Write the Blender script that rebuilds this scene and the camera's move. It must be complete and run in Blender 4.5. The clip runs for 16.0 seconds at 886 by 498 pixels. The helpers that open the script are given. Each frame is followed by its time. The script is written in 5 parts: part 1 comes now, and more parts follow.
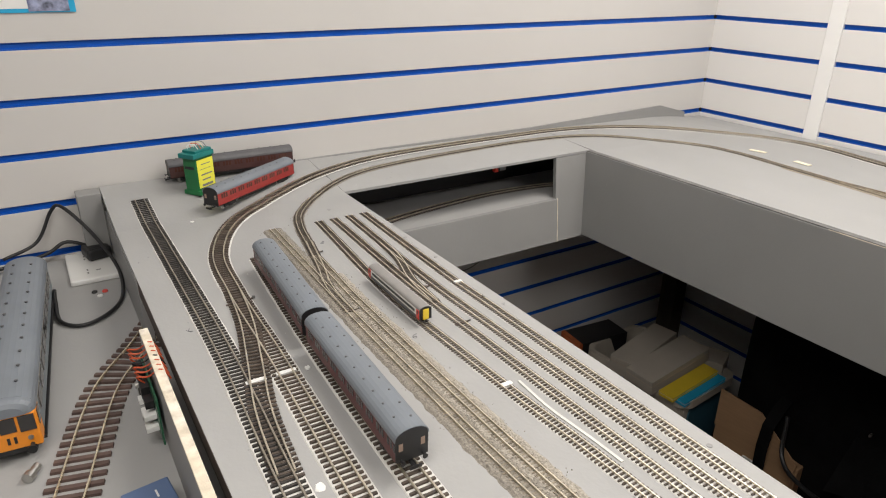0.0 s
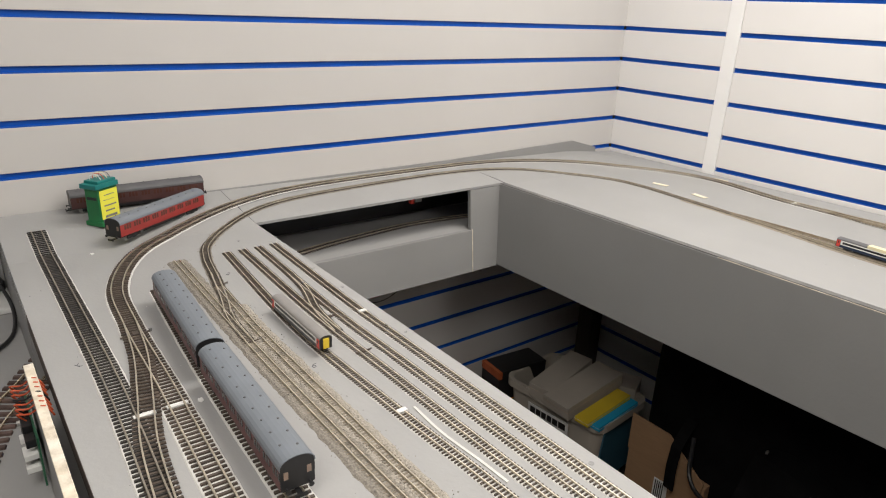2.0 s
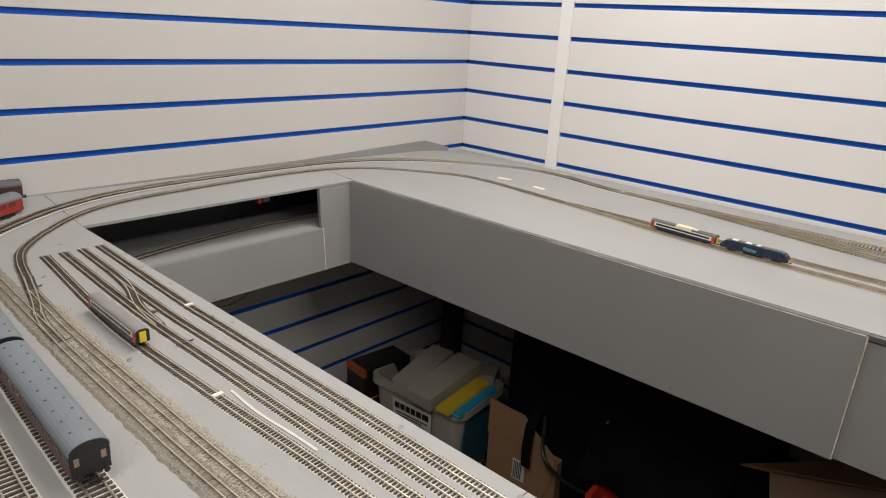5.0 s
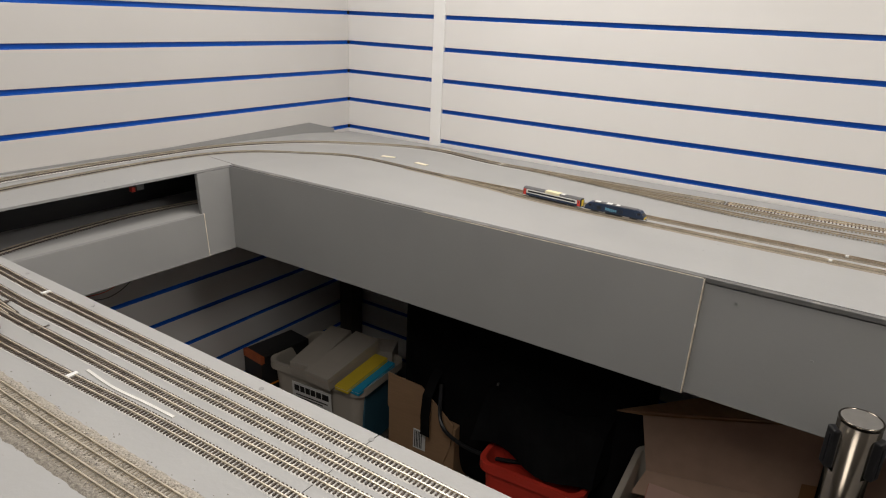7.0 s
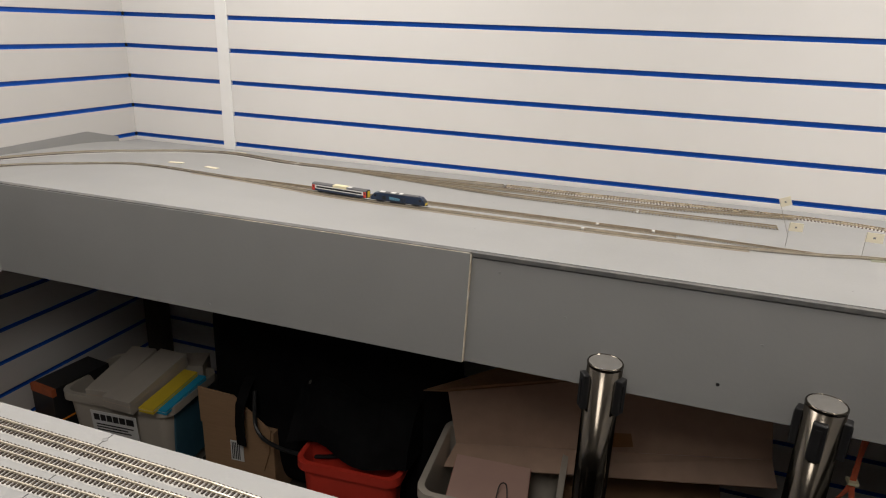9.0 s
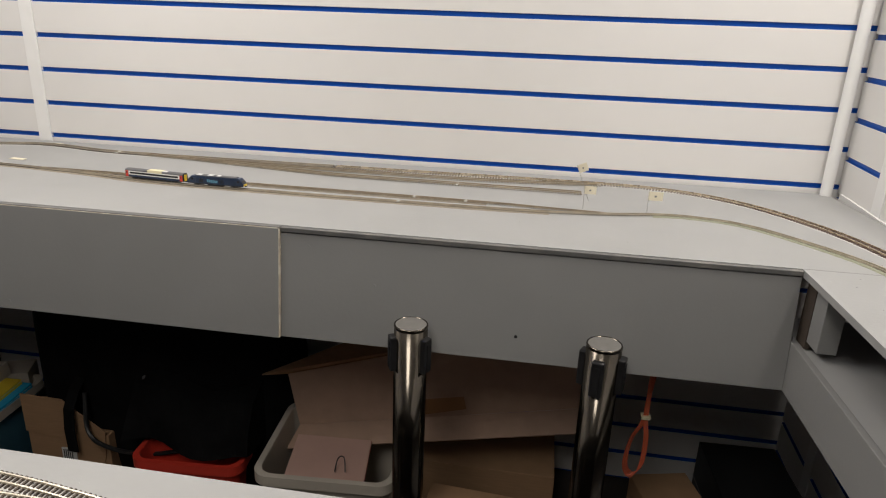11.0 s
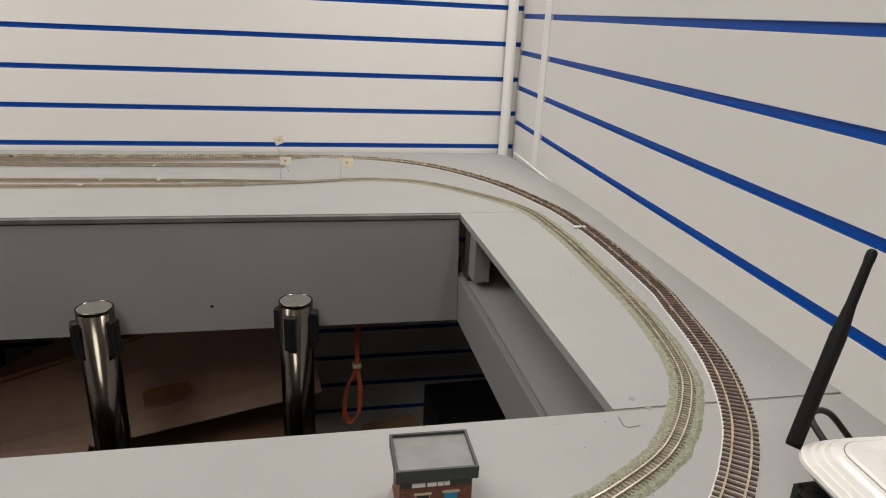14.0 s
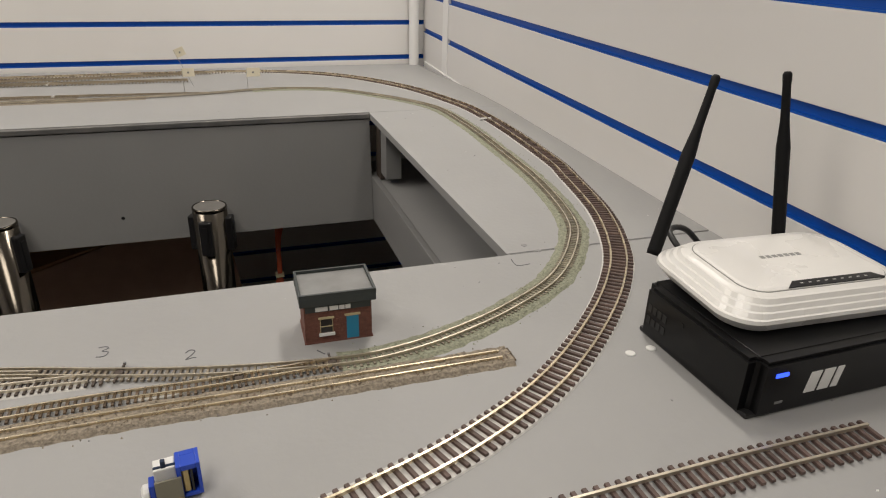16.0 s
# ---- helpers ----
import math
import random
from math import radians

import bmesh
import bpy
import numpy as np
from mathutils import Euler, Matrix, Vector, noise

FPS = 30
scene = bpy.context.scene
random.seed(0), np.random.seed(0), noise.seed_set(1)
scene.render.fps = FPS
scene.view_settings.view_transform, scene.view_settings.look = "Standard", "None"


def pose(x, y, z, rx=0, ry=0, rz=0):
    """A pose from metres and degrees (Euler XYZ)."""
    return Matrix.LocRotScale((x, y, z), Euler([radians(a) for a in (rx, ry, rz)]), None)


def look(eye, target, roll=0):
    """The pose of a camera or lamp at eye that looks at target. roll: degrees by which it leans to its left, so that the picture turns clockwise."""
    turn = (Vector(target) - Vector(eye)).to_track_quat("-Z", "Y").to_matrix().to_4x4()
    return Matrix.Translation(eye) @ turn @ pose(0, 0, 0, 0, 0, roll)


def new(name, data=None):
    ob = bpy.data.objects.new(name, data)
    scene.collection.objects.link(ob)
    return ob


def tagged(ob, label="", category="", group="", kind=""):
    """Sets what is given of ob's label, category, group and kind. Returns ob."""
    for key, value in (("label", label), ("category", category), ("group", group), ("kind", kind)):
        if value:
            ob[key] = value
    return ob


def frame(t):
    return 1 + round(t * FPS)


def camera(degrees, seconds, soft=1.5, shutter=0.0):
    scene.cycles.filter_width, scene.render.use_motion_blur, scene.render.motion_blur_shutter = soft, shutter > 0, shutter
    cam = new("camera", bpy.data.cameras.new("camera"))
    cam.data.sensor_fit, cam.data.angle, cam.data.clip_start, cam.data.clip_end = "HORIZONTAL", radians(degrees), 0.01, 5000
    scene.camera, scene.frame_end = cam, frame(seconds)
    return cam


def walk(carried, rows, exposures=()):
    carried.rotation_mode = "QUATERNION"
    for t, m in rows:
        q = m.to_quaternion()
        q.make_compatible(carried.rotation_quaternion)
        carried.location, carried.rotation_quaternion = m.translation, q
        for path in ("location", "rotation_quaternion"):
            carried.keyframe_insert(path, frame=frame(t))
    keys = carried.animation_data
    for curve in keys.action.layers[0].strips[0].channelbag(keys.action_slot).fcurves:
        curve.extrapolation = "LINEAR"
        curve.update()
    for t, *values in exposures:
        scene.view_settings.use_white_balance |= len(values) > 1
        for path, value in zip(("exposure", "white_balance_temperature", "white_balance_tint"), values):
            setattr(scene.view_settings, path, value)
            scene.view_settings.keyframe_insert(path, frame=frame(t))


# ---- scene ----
cam = camera(68.1, 16.0, soft=1.1)
PATH = [
    (0, (1.444, -1.945, 1.441), (-0.111, -0.966, 0.649), 0.7),
    (0.5, (1.452, -1.939, 1.449), (-0.092, -0.909, 0.703), 1.7),
    (1, (1.462, -1.93, 1.448), (-0.061, -0.852, 0.728), 2.3),
    (1.5, (1.474, -1.924, 1.446), (-0.026, -0.805, 0.741), 2.3),
    (2, (1.486, -1.917, 1.445), (0.013, -0.756, 0.75), 2.5),
    (2.5, (1.498, -1.908, 1.441), (0.061, -0.698, 0.758), 3.0),
    (3, (1.516, -1.902, 1.443), (0.113, -0.644, 0.773), 3.3),
    (3.5, (1.534, -1.894, 1.442), (0.169, -0.586, 0.788), 3.3),
    (4, (1.551, -1.885, 1.436), (0.228, -0.53, 0.79), 3.2),
    (6.5, (1.627, -1.875, 1.414), (0.526, -0.346, 0.742), 3.1),
    (7, (1.66, -1.866, 1.411), (0.633, -0.288, 0.736), 2.6),
    (7.5, (1.691, -1.844, 1.394), (0.758, -0.202, 0.733), 2.8),
    (8, (1.718, -1.846, 1.392), (0.888, -0.145, 0.747), 2.6),
    (8.5, (1.755, -1.837, 1.385), (1.033, -0.083, 0.751), 2.1),
    (9, (1.785, -1.846, 1.399), (1.18, -0.051, 0.756), 2.2),
    (11.5, (1.98, -1.851, 1.37), (1.802, 0.037, 0.733), 2.0),
    (12, (2.009, -1.869, 1.373), (1.957, 0.03, 0.748), 1.9),
    (12.5, (2.039, -1.88, 1.375), (2.118, 0.02, 0.753), 2.4),
    (13, (2.06, -1.891, 1.378), (2.248, 0.001, 0.759), 2.8),
    (13.5, (2.084, -1.911, 1.37), (2.377, -0.035, 0.742), 2.4),
    (14, (2.109, -1.933, 1.356), (2.504, -0.085, 0.702), 2.7),
    (14.5, (2.12, -1.957, 1.342), (2.596, -0.142, 0.649), 2.1),
    (15, (2.126, -1.975, 1.324), (2.655, -0.186, 0.602), 1.5),
    (15.5, (2.128, -1.992, 1.309), (2.694, -0.234, 0.54), 1.5),
    (16, (2.127, -2.006, 1.296), (2.712, -0.28, 0.472), 1.5),
]
walk(cam, [(t, look(eye, target, roll)) for t, eye, target, roll in PATH],
     ((0, 0.14, 6340, 10), (2.5, 0.06, 6340, 10), (4, -0.08, 6340, 10), (7, -0.18, 6370, 10), (9, -0.17, 6400, 10), (12.5, -0.20, 6350, 10), (14.2, -0.36, 6400, 10), (16, -0.47, 6540, 10)))


# ---------------------------------------------------------------- world and light
world = bpy.data.worlds.new("world")
world.use_nodes = True
scene.world = world
world.node_tree.nodes["Background"].inputs[0].default_value = (0.9, 0.92, 1.0, 1)
world.node_tree.nodes["Background"].inputs[1].default_value = 0.02


def area_lamp(name, at, size_x, size_y, watts, colour):
    data = bpy.data.lights.new(name, "AREA")
    data.shape, data.size, data.size_y, data.energy, data.color = "RECTANGLE", size_x, size_y, watts, colour
    ob = new(name, data)
    ob.matrix_world = pose(*at)
    return ob


area_lamp("ceiling_panel_lamp", (0.84, -0.74, 2.46), 0.58, 1.18, 24.5, (1.0, 0.93, 0.845))
area_lamp("ceiling_strip_lamp", (2.70, -0.66, 2.46), 0.14, 1.2, 22, (1.0, 0.93, 0.845))
area_lamp("ceiling_panel_lamp", (1.6, -2.45, 2.46), 0.58, 1.18, 22, (1.0, 0.93, 0.845))


# ---------------------------------------------------------------- materials
def mat(name, colour, rough=0.5, metal=0.0, var=0.08, scale=14.0, bump=0.0, bump_scale=220.0, spec=0.5, coat=0.0,
        second=None, second_scale=3.0, second_amount=0.0, island=0.0, stretch=None):
    """A painted, plastic, metal or card surface: grain at one scale, stains at another, a fine relief."""
    m = bpy.data.materials.new(name)
    m.use_nodes = True
    nt = m.node_tree
    b = nt.nodes["Principled BSDF"]
    b.inputs["Roughness"].default_value = rough
    b.inputs["Metallic"].default_value = metal
    b.inputs["Specular IOR Level"].default_value = spec
    b.inputs["Coat Weight"].default_value = coat
    co = nt.nodes.new("ShaderNodeTexCoord")
    src = co.outputs["Object"]
    if stretch:
        mp = nt.nodes.new("ShaderNodeMapping")
        mp.inputs["Scale"].default_value = stretch
        nt.links.new(src, mp.inputs["Vector"])
        src = mp.outputs["Vector"]
    n1 = nt.nodes.new("ShaderNodeTexNoise")
    n1.inputs["Scale"].default_value, n1.inputs["Detail"].default_value = scale, 5
    nt.links.new(src, n1.inputs["Vector"])
    ramp = nt.nodes.new("ShaderNodeValToRGB")
    ramp.color_ramp.elements[0].position, ramp.color_ramp.elements[1].position = 0.3, 0.7
    ramp.color_ramp.elements[0].color = tuple(c * (1 - var) for c in colour) + (1,)
    ramp.color_ramp.elements[1].color = tuple(min(1, c * (1 + var)) for c in colour) + (1,)
    nt.links.new(n1.outputs["Fac"], ramp.inputs["Fac"])
    out = ramp.outputs["Color"]
    if second:
        n2 = nt.nodes.new("ShaderNodeTexNoise")
        n2.inputs["Scale"].default_value, n2.inputs["Detail"].default_value = second_scale, 6
        nt.links.new(src, n2.inputs["Vector"])
        r2 = nt.nodes.new("ShaderNodeMapRange")
        r2.inputs["From Min"].default_value, r2.inputs["From Max"].default_value = 0.48, 0.75
        r2.inputs["To Max"].default_value = second_amount
        nt.links.new(n2.outputs["Fac"], r2.inputs["Value"])
        mx = nt.nodes.new("ShaderNodeMix")
        mx.data_type = "RGBA"
        nt.links.new(r2.outputs["Result"], mx.inputs["Factor"])
        nt.links.new(out, mx.inputs["A"])
        mx.inputs["B"].default_value = (*second, 1)
        out = mx.outputs["Result"]
    if island:
        g = nt.nodes.new("ShaderNodeNewGeometry")
        r3 = nt.nodes.new("ShaderNodeMapRange")
        r3.inputs["To Min"].default_value, r3.inputs["To Max"].default_value = 1 - island, 1 + island
        nt.links.new(g.outputs["Random Per Island"], r3.inputs["Value"])
        hv = nt.nodes.new("ShaderNodeHueSaturation")
        nt.links.new(r3.outputs["Result"], hv.inputs["Value"])
        nt.links.new(out, hv.inputs["Color"])
        out = hv.outputs["Color"]
    nt.links.new(out, b.inputs["Base Color"])
    rr = nt.nodes.new("ShaderNodeMapRange")
    rr.inputs["To Min"].default_value, rr.inputs["To Max"].default_value = max(0.02, rough - 0.07), min(1, rough + 0.07)
    nt.links.new(n1.outputs["Fac"], rr.inputs["Value"])
    nt.links.new(rr.outputs["Result"], b.inputs["Roughness"])
    if bump:
        n3 = nt.nodes.new("ShaderNodeTexNoise")
        n3.inputs["Scale"].default_value, n3.inputs["Detail"].default_value = bump_scale, 4
        nt.links.new(src, n3.inputs["Vector"])
        bp = nt.nodes.new("ShaderNodeBump")
        bp.inputs["Strength"].default_value, bp.inputs["Distance"].default_value = bump, 0.002
        nt.links.new(n3.outputs["Fac"], bp.inputs["Height"])
        nt.links.new(bp.outputs["Normal"], b.inputs["Normal"])
    return m


def glow(name, colour, strength):
    m = bpy.data.materials.new(name)
    m.use_nodes = True
    b = m.node_tree.nodes["Principled BSDF"]
    b.inputs["Base Color"].default_value = (*colour, 1)
    b.inputs["Emission Color"].default_value = (*colour, 1)
    b.inputs["Emission Strength"].default_value = strength
    return m


M_WALL = mat("slatwall white laminate", (0.80, 0.785, 0.765), 0.42, var=0.012, scale=5, bump=0.04, bump_scale=60, second=(0.66, 0.64, 0.6), second_scale=1.3, second_amount=0.25)
# White laminate with its colour lowered to stand in for weaker light.
M_WALLSHADE = mat("white slatwall laminate darkened for shade", (0.56, 0.546, 0.527), 0.42, var=0.012, scale=5, bump=0.04, bump_scale=60, second=(0.52, 0.50, 0.478), second_scale=1.3, second_amount=0.25)
M_BLUE = mat("blue plastic groove insert", (0.002, 0.085, 0.44), 0.45, var=0.06, spec=0.3)
M_EDGE = mat("worn grey board edge", (0.13, 0.13, 0.127), 0.6, var=0.12, scale=30, second=(0.3, 0.28, 0.25), second_scale=20, second_amount=0.5)
M_TRIM = mat("white painted trim", (0.88, 0.875, 0.86), 0.4, var=0.02)
M_BOARD = mat("grey painted baseboard", (0.34, 0.34, 0.336), 0.55, var=0.03, scale=9, bump=0.12, bump_scale=160, second=(0.295, 0.295, 0.29), second_scale=4, second_amount=0.45, spec=0.35)
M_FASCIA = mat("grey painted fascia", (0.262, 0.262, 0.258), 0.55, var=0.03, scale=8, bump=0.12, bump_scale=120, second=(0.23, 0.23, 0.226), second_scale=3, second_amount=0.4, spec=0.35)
M_DGREY = mat("dark grey paint", (0.2, 0.2, 0.2), 0.55, var=0.06)
M_PLY = mat("raw cut plywood edge", (0.66, 0.58, 0.46), 0.7, var=0.2, scale=60, second=(0.85, 0.82, 0.74), second_scale=30, second_amount=0.8, bump=0.3)
M_FLOOR = mat("dark floor vinyl", (0.045, 0.037, 0.032), 0.5, var=0.15, scale=7)
M_CEIL = mat("white ceiling tile", (0.75, 0.74, 0.72), 0.8, var=0.03)
M_RAIL = mat("weathered nickel rail", (0.66, 0.60, 0.49), 0.34, metal=0.85, var=0.18, scale=40)
M_RAILB = mat("bright worn rail", (0.78, 0.68, 0.50), 0.27, metal=0.9, var=0.12, scale=40)
M_RAILP = mat("pale worn rail", (0.82, 0.75, 0.62), 0.3, metal=0.85, var=0.12, scale=40)
M_SLEEP = mat("dark brown plastic sleeper", (0.072, 0.055, 0.043), 0.6, var=0.25, scale=50, island=0.25)
M_SLEEPG = mat("dusty grey sleeper", (0.085, 0.07, 0.056), 0.75, var=0.25, scale=50, island=0.25)
M_SLEEPK = mat("dark grey sleeper", (0.034, 0.030, 0.027), 0.6, var=0.25, scale=50, island=0.25)
M_RAILD = mat("dull dark rail", (0.40, 0.36, 0.30), 0.4, metal=0.8, var=0.15, scale=40)
M_SLEEPF = mat("pale dusty sleeper", (0.30, 0.265, 0.21), 0.8, var=0.2, scale=50, island=0.2)
M_RAILF = mat("dull brown rail", (0.47, 0.40, 0.30), 0.38, metal=0.8, var=0.15, scale=40)
M_SLEEPB = mat("tan brown sleeper", (0.12, 0.085, 0.055), 0.65, var=0.25, scale=50, island=0.25)
M_SLEEPD = mat("dusty tan sleeper", (0.22, 0.19, 0.145), 0.75, var=0.25, scale=50, island=0.25)
# Timber colour that also serves as shade on the south board's lip.
M_DTIMBSHADE = mat("dark timber and shade tone", (0.06, 0.045, 0.035), 0.7, var=0.2, scale=30, stretch=(1, 1, 0.1))
M_BALLBR = mat("brown ballast", (0.31, 0.265, 0.205), 0.95, var=0.35, scale=420, bump=0.8, bump_scale=500, island=0.35)
M_SLEEPR = mat("reddish brown sleeper", (0.10, 0.065, 0.055), 0.6, var=0.2, scale=50, island=0.2)
M_BALLAST = mat("grey brown ballast", (0.285, 0.26, 0.222), 0.95, var=0.35, scale=420, bump=0.8, bump_scale=500, island=0.35)
M_BALLGR = mat("green tinted ballast", (0.31, 0.32, 0.235), 0.95, var=0.3, scale=420, bump=0.8, bump_scale=500, island=0.35)
M_CORK = mat("white track underlay", (0.6, 0.59, 0.565), 0.8, var=0.06, scale=40)
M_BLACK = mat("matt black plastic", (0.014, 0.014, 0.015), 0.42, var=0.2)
M_BLACKM = mat("black cloth", (0.007, 0.007, 0.0075), 0.95, spec=0.08, var=0.3, bump=0.5, bump_scale=300)
M_PAPER = mat("cream paper", (0.8, 0.74, 0.58), 0.8, var=0.04)
M_CHROME = mat("chrome tube", (0.13, 0.115, 0.095), 0.16, metal=1.0, var=0.05, scale=4)
M_CARD = mat("brown cardboard", (0.36, 0.22, 0.12), 0.8, var=0.08, scale=20, stretch=(1, 1, 12), second=(0.3, 0.18, 0.1), second_amount=0.4)


# ---------------------------------------------------------------- mesh helpers
def finish(name, bm, material, parent=None, label="", smooth=False):
    me = bpy.data.meshes.new(name)
    bm.normal_update()
    bm.to_mesh(me)
    bm.free()
    if smooth:
        for p in me.polygons:
            p.use_smooth = len(p.vertices) < 5
    for one in (material if isinstance(material, (list, tuple)) else [material]):
        me.materials.append(one)
    ob = new(name, me)
    if parent:
        ob.parent = parent
    if label:
        ob["label"] = label
    return ob


def part(name, bm, material, parent, label="", smooth=False):
    return finish(name, bm, material, parent, label, smooth)


def empty(name, m, label, category, group="", kind=""):
    ob = new(name)
    ob.matrix_world = m
    ob.empty_display_size = 0.02
    return tagged(ob, label, category, group, kind)


def box(bm, x0, x1, y0, y1, z0, z1, bevel=0.0, m=None):
    vs = [bm.verts.new(p) for p in ((x0, y0, z0), (x1, y0, z0), (x1, y1, z0), (x0, y1, z0), (x0, y0, z1), (x1, y0, z1), (x1, y1, z1), (x0, y1, z1))]
    fs = [bm.faces.new([vs[i] for i in q]) for q in ((3, 2, 1, 0), (4, 5, 6, 7), (0, 1, 5, 4), (1, 2, 6, 5), (2, 3, 7, 6), (3, 0, 4, 7))]
    if bevel:
        es = list({e for f in fs for e in f.edges})
        r = bmesh.ops.bevel(bm, geom=es, offset=bevel, segments=2, affect="EDGES", profile=0.5)
        vs = list({v for f in r["faces"] for v in f.verts} | {v for v in vs if v.is_valid})
    if m is not None:
        bmesh.ops.transform(bm, matrix=m, verts=[v for v in vs if v.is_valid])
    return vs


def boxes(*rows, bevel=0.0):
    bm = bmesh.new()
    for r in rows:
        box(bm, *r, bevel=bevel)
    return bm


def cyl(bm, r0, r1, h, m, seg=16, cap=True):
    ring0 = [bm.verts.new(m @ Vector((r0 * math.cos(a), r0 * math.sin(a), 0))) for a in (2 * math.pi * i / seg for i in range(seg))]
    ring1 = [bm.verts.new(m @ Vector((r1 * math.cos(a), r1 * math.sin(a), h))) for a in (2 * math.pi * i / seg for i in range(seg))]
    for i in range(seg):
        bm.faces.new((ring0[i], ring0[(i + 1) % seg], ring1[(i + 1) % seg], ring1[i]))
    if cap:
        bm.faces.new(ring0[::-1])
        bm.faces.new(ring1)


def lathe(bm, profile, m, seg=24):
    """A turned form from (radius, height) pairs."""
    rings = []
    for r, h in profile:
        rings.append([bm.verts.new(m @ Vector((r * math.cos(a), r * math.sin(a), h))) for a in (2 * math.pi * i / seg for i in range(seg))])
    for a, b in zip(rings, rings[1:]):
        for i in range(seg):
            bm.faces.new((a[i], a[(i + 1) % seg], b[(i + 1) % seg], b[i]))
    bm.faces.new(rings[0][::-1])
    bm.faces.new(rings[-1])


def spline(ctrl, step=0.01):
    """Points at even steps along a smooth line through the control points."""
    p = [Vector(c) for c in ctrl]
    p = [p[0] * 2 - p[1]] + p + [p[-1] * 2 - p[-2]]
    fine = []
    for i in range(1, len(p) - 2):
        a, b, c, d = p[i - 1:i + 3]
        n = max(4, int((c - b).length / step * 3))
        for k in range(n):
            t = k / n
            fine.append(0.5 * (2 * b + (c - a) * t + (2 * a - 5 * b + 4 * c - d) * t * t + (3 * b - a - 3 * c + d) * t ** 3))
    fine.append(p[-2])
    out, run = [fine[0]], 0.0
    for a, b in zip(fine, fine[1:]):
        seg = (b - a).length
        while run + seg >= step:
            a = a + (b - a) * ((step - run) / seg)
            seg = (b - a).length
            run = 0.0
            out.append(a.copy())
        run += seg
    return out


def tube(bm, pts, r, seg=8):
    """A round cable along points."""
    rings = []
    for i, p in enumerate(pts):
        d = (pts[min(i + 1, len(pts) - 1)] - pts[max(i - 1, 0)]).normalized()
        side = d.cross(Vector((0, 0, 1)))
        side = side.normalized() if side.length > 0.05 else d.cross(Vector((0, 1, 0))).normalized()
        up = side.cross(d)
        rings.append([bm.verts.new(p + r * (math.cos(a) * side + math.sin(a) * up)) for a in (2 * math.pi * k / seg for k in range(seg))])
    for a, b in zip(rings, rings[1:]):
        for i in range(seg):
            bm.faces.new((a[i], a[(i + 1) % seg], b[(i + 1) % seg], b[i]))
    bm.faces.new(rings[0][::-1])
    bm.faces.new(rings[-1])


def text_part(name, body, size, m, material, parent, depth=0.0003, align="CENTER"):
    cu = bpy.data.curves.new(name, "FONT")
    cu.body, cu.size, cu.extrude, cu.align_x, cu.align_y = body, size, depth, align, "CENTER"
    tmp = new(name, cu)
    me = bpy.data.meshes.new_from_object(tmp)
    bpy.data.objects.remove(tmp)
    me.materials.clear()
    me.materials.append(material)
    ob = new(name, me)
    ob.parent = parent
    ob.matrix_local = m
    return ob


# ---------------------------------------------------------------- the plan
EAST = 2.705                      # east wall
HX0, HX1, HY0, HY1 = 0.212, 2.40, -1.418, -0.712   # the well in the middle of the layout
FRONT = -1.862                    # front edge of the west half of the south board
SOUTH, CEIL = -5.2, 2.5


def zt(x, y):
    """The top of the baseboards, which sag a little to the north and rise to the west wall."""
    fx = min(1, max(0, (0.21 - x) / 0.21)) * (0.014 + 0.012 * min(1, max(0, (-y - 0.7) / 1.1))) * min(1, max(0, (-y - 0.06) / 0.16))
    fy = min(1, max(0, (y + 0.72) / 0.72)) * 0.018
    return 1.0 + fx - fy


# floor, ceiling
floor = finish("floor", boxes((-0.3, 4.2, SOUTH, 0.2, -0.1, 0.0)), M_FLOOR)
tagged(floor, "dark vinyl floor under the layout", "floor", kind="structure")
ceiling = finish("ceiling", boxes((-0.3, 4.2, SOUTH, 0.2, CEIL, CEIL + 0.1)), M_CEIL)
tagged(ceiling, "plain white ceiling", "ceiling", kind="structure")


def slatwall(name, length, to_world, first, label, gaps=(), bottom=0.0, face=M_WALL, top=CEIL):
    """A slatwall in its own plane: x along the wall, z up, the face at y = 0 and the room at y < 0."""
    wall = finish(name, boxes((0, length, 0.012, 0.12, bottom, top)), M_WALL)
    wall.matrix_world = to_world
    tagged(wall, label, "wall", kind="structure")
    edges = [0.0] + [e for g in gaps for e in g] + [length]
    runs = list(zip(edges[::2], edges[1::2]))
    z = first - 0.1 * int((first - bottom) / 0.1)
    meshes = {}
    while z < top:
        lo, hi = z + 0.0066, min(z + 0.1 - 0.0066, top)
        for x0, x1 in runs:
            key = (round(x1 - x0, 4), round(hi - lo, 4))
            if hi - lo > 0.02:
                if key not in meshes:
                    bm = boxes((0, x1 - x0, 0, 0.012, 0, hi - lo), bevel=0.001)
                    slat = part("slat", bm, face, wall)
                    meshes[key] = slat.data
                else:
                    slat = new("slat", meshes[key])
                    slat.parent = wall
                slat.location = (x0, 0, lo)
            key = (round(x1 - x0, 4), "insert")
            if key not in meshes:
                bm = boxes((0, x1 - x0, 0.0065, 0.0118, -0.0064, 0.0064), (0, x1 - x0, 0.0006, 0.0118, -0.0065, -0.0046))
                ins = part("groove_insert", bm, M_BLUE, wall, "blue plastic groove insert")
                meshes[key] = ins.data
            else:
                ins = new("groove_insert", meshes[key])
                ins.parent = wall
                ins["label"] = "blue plastic groove insert"
            ins.location = (x0, 0, z)
        z += 0.1
    for g0, g1 in gaps:
        part("joint_strip", boxes((g0 + 0.001, g1 - 0.001, -0.002, 0.012, bottom, top), bevel=0.001), M_TRIM, wall, "white joint cover strip")
    return wall


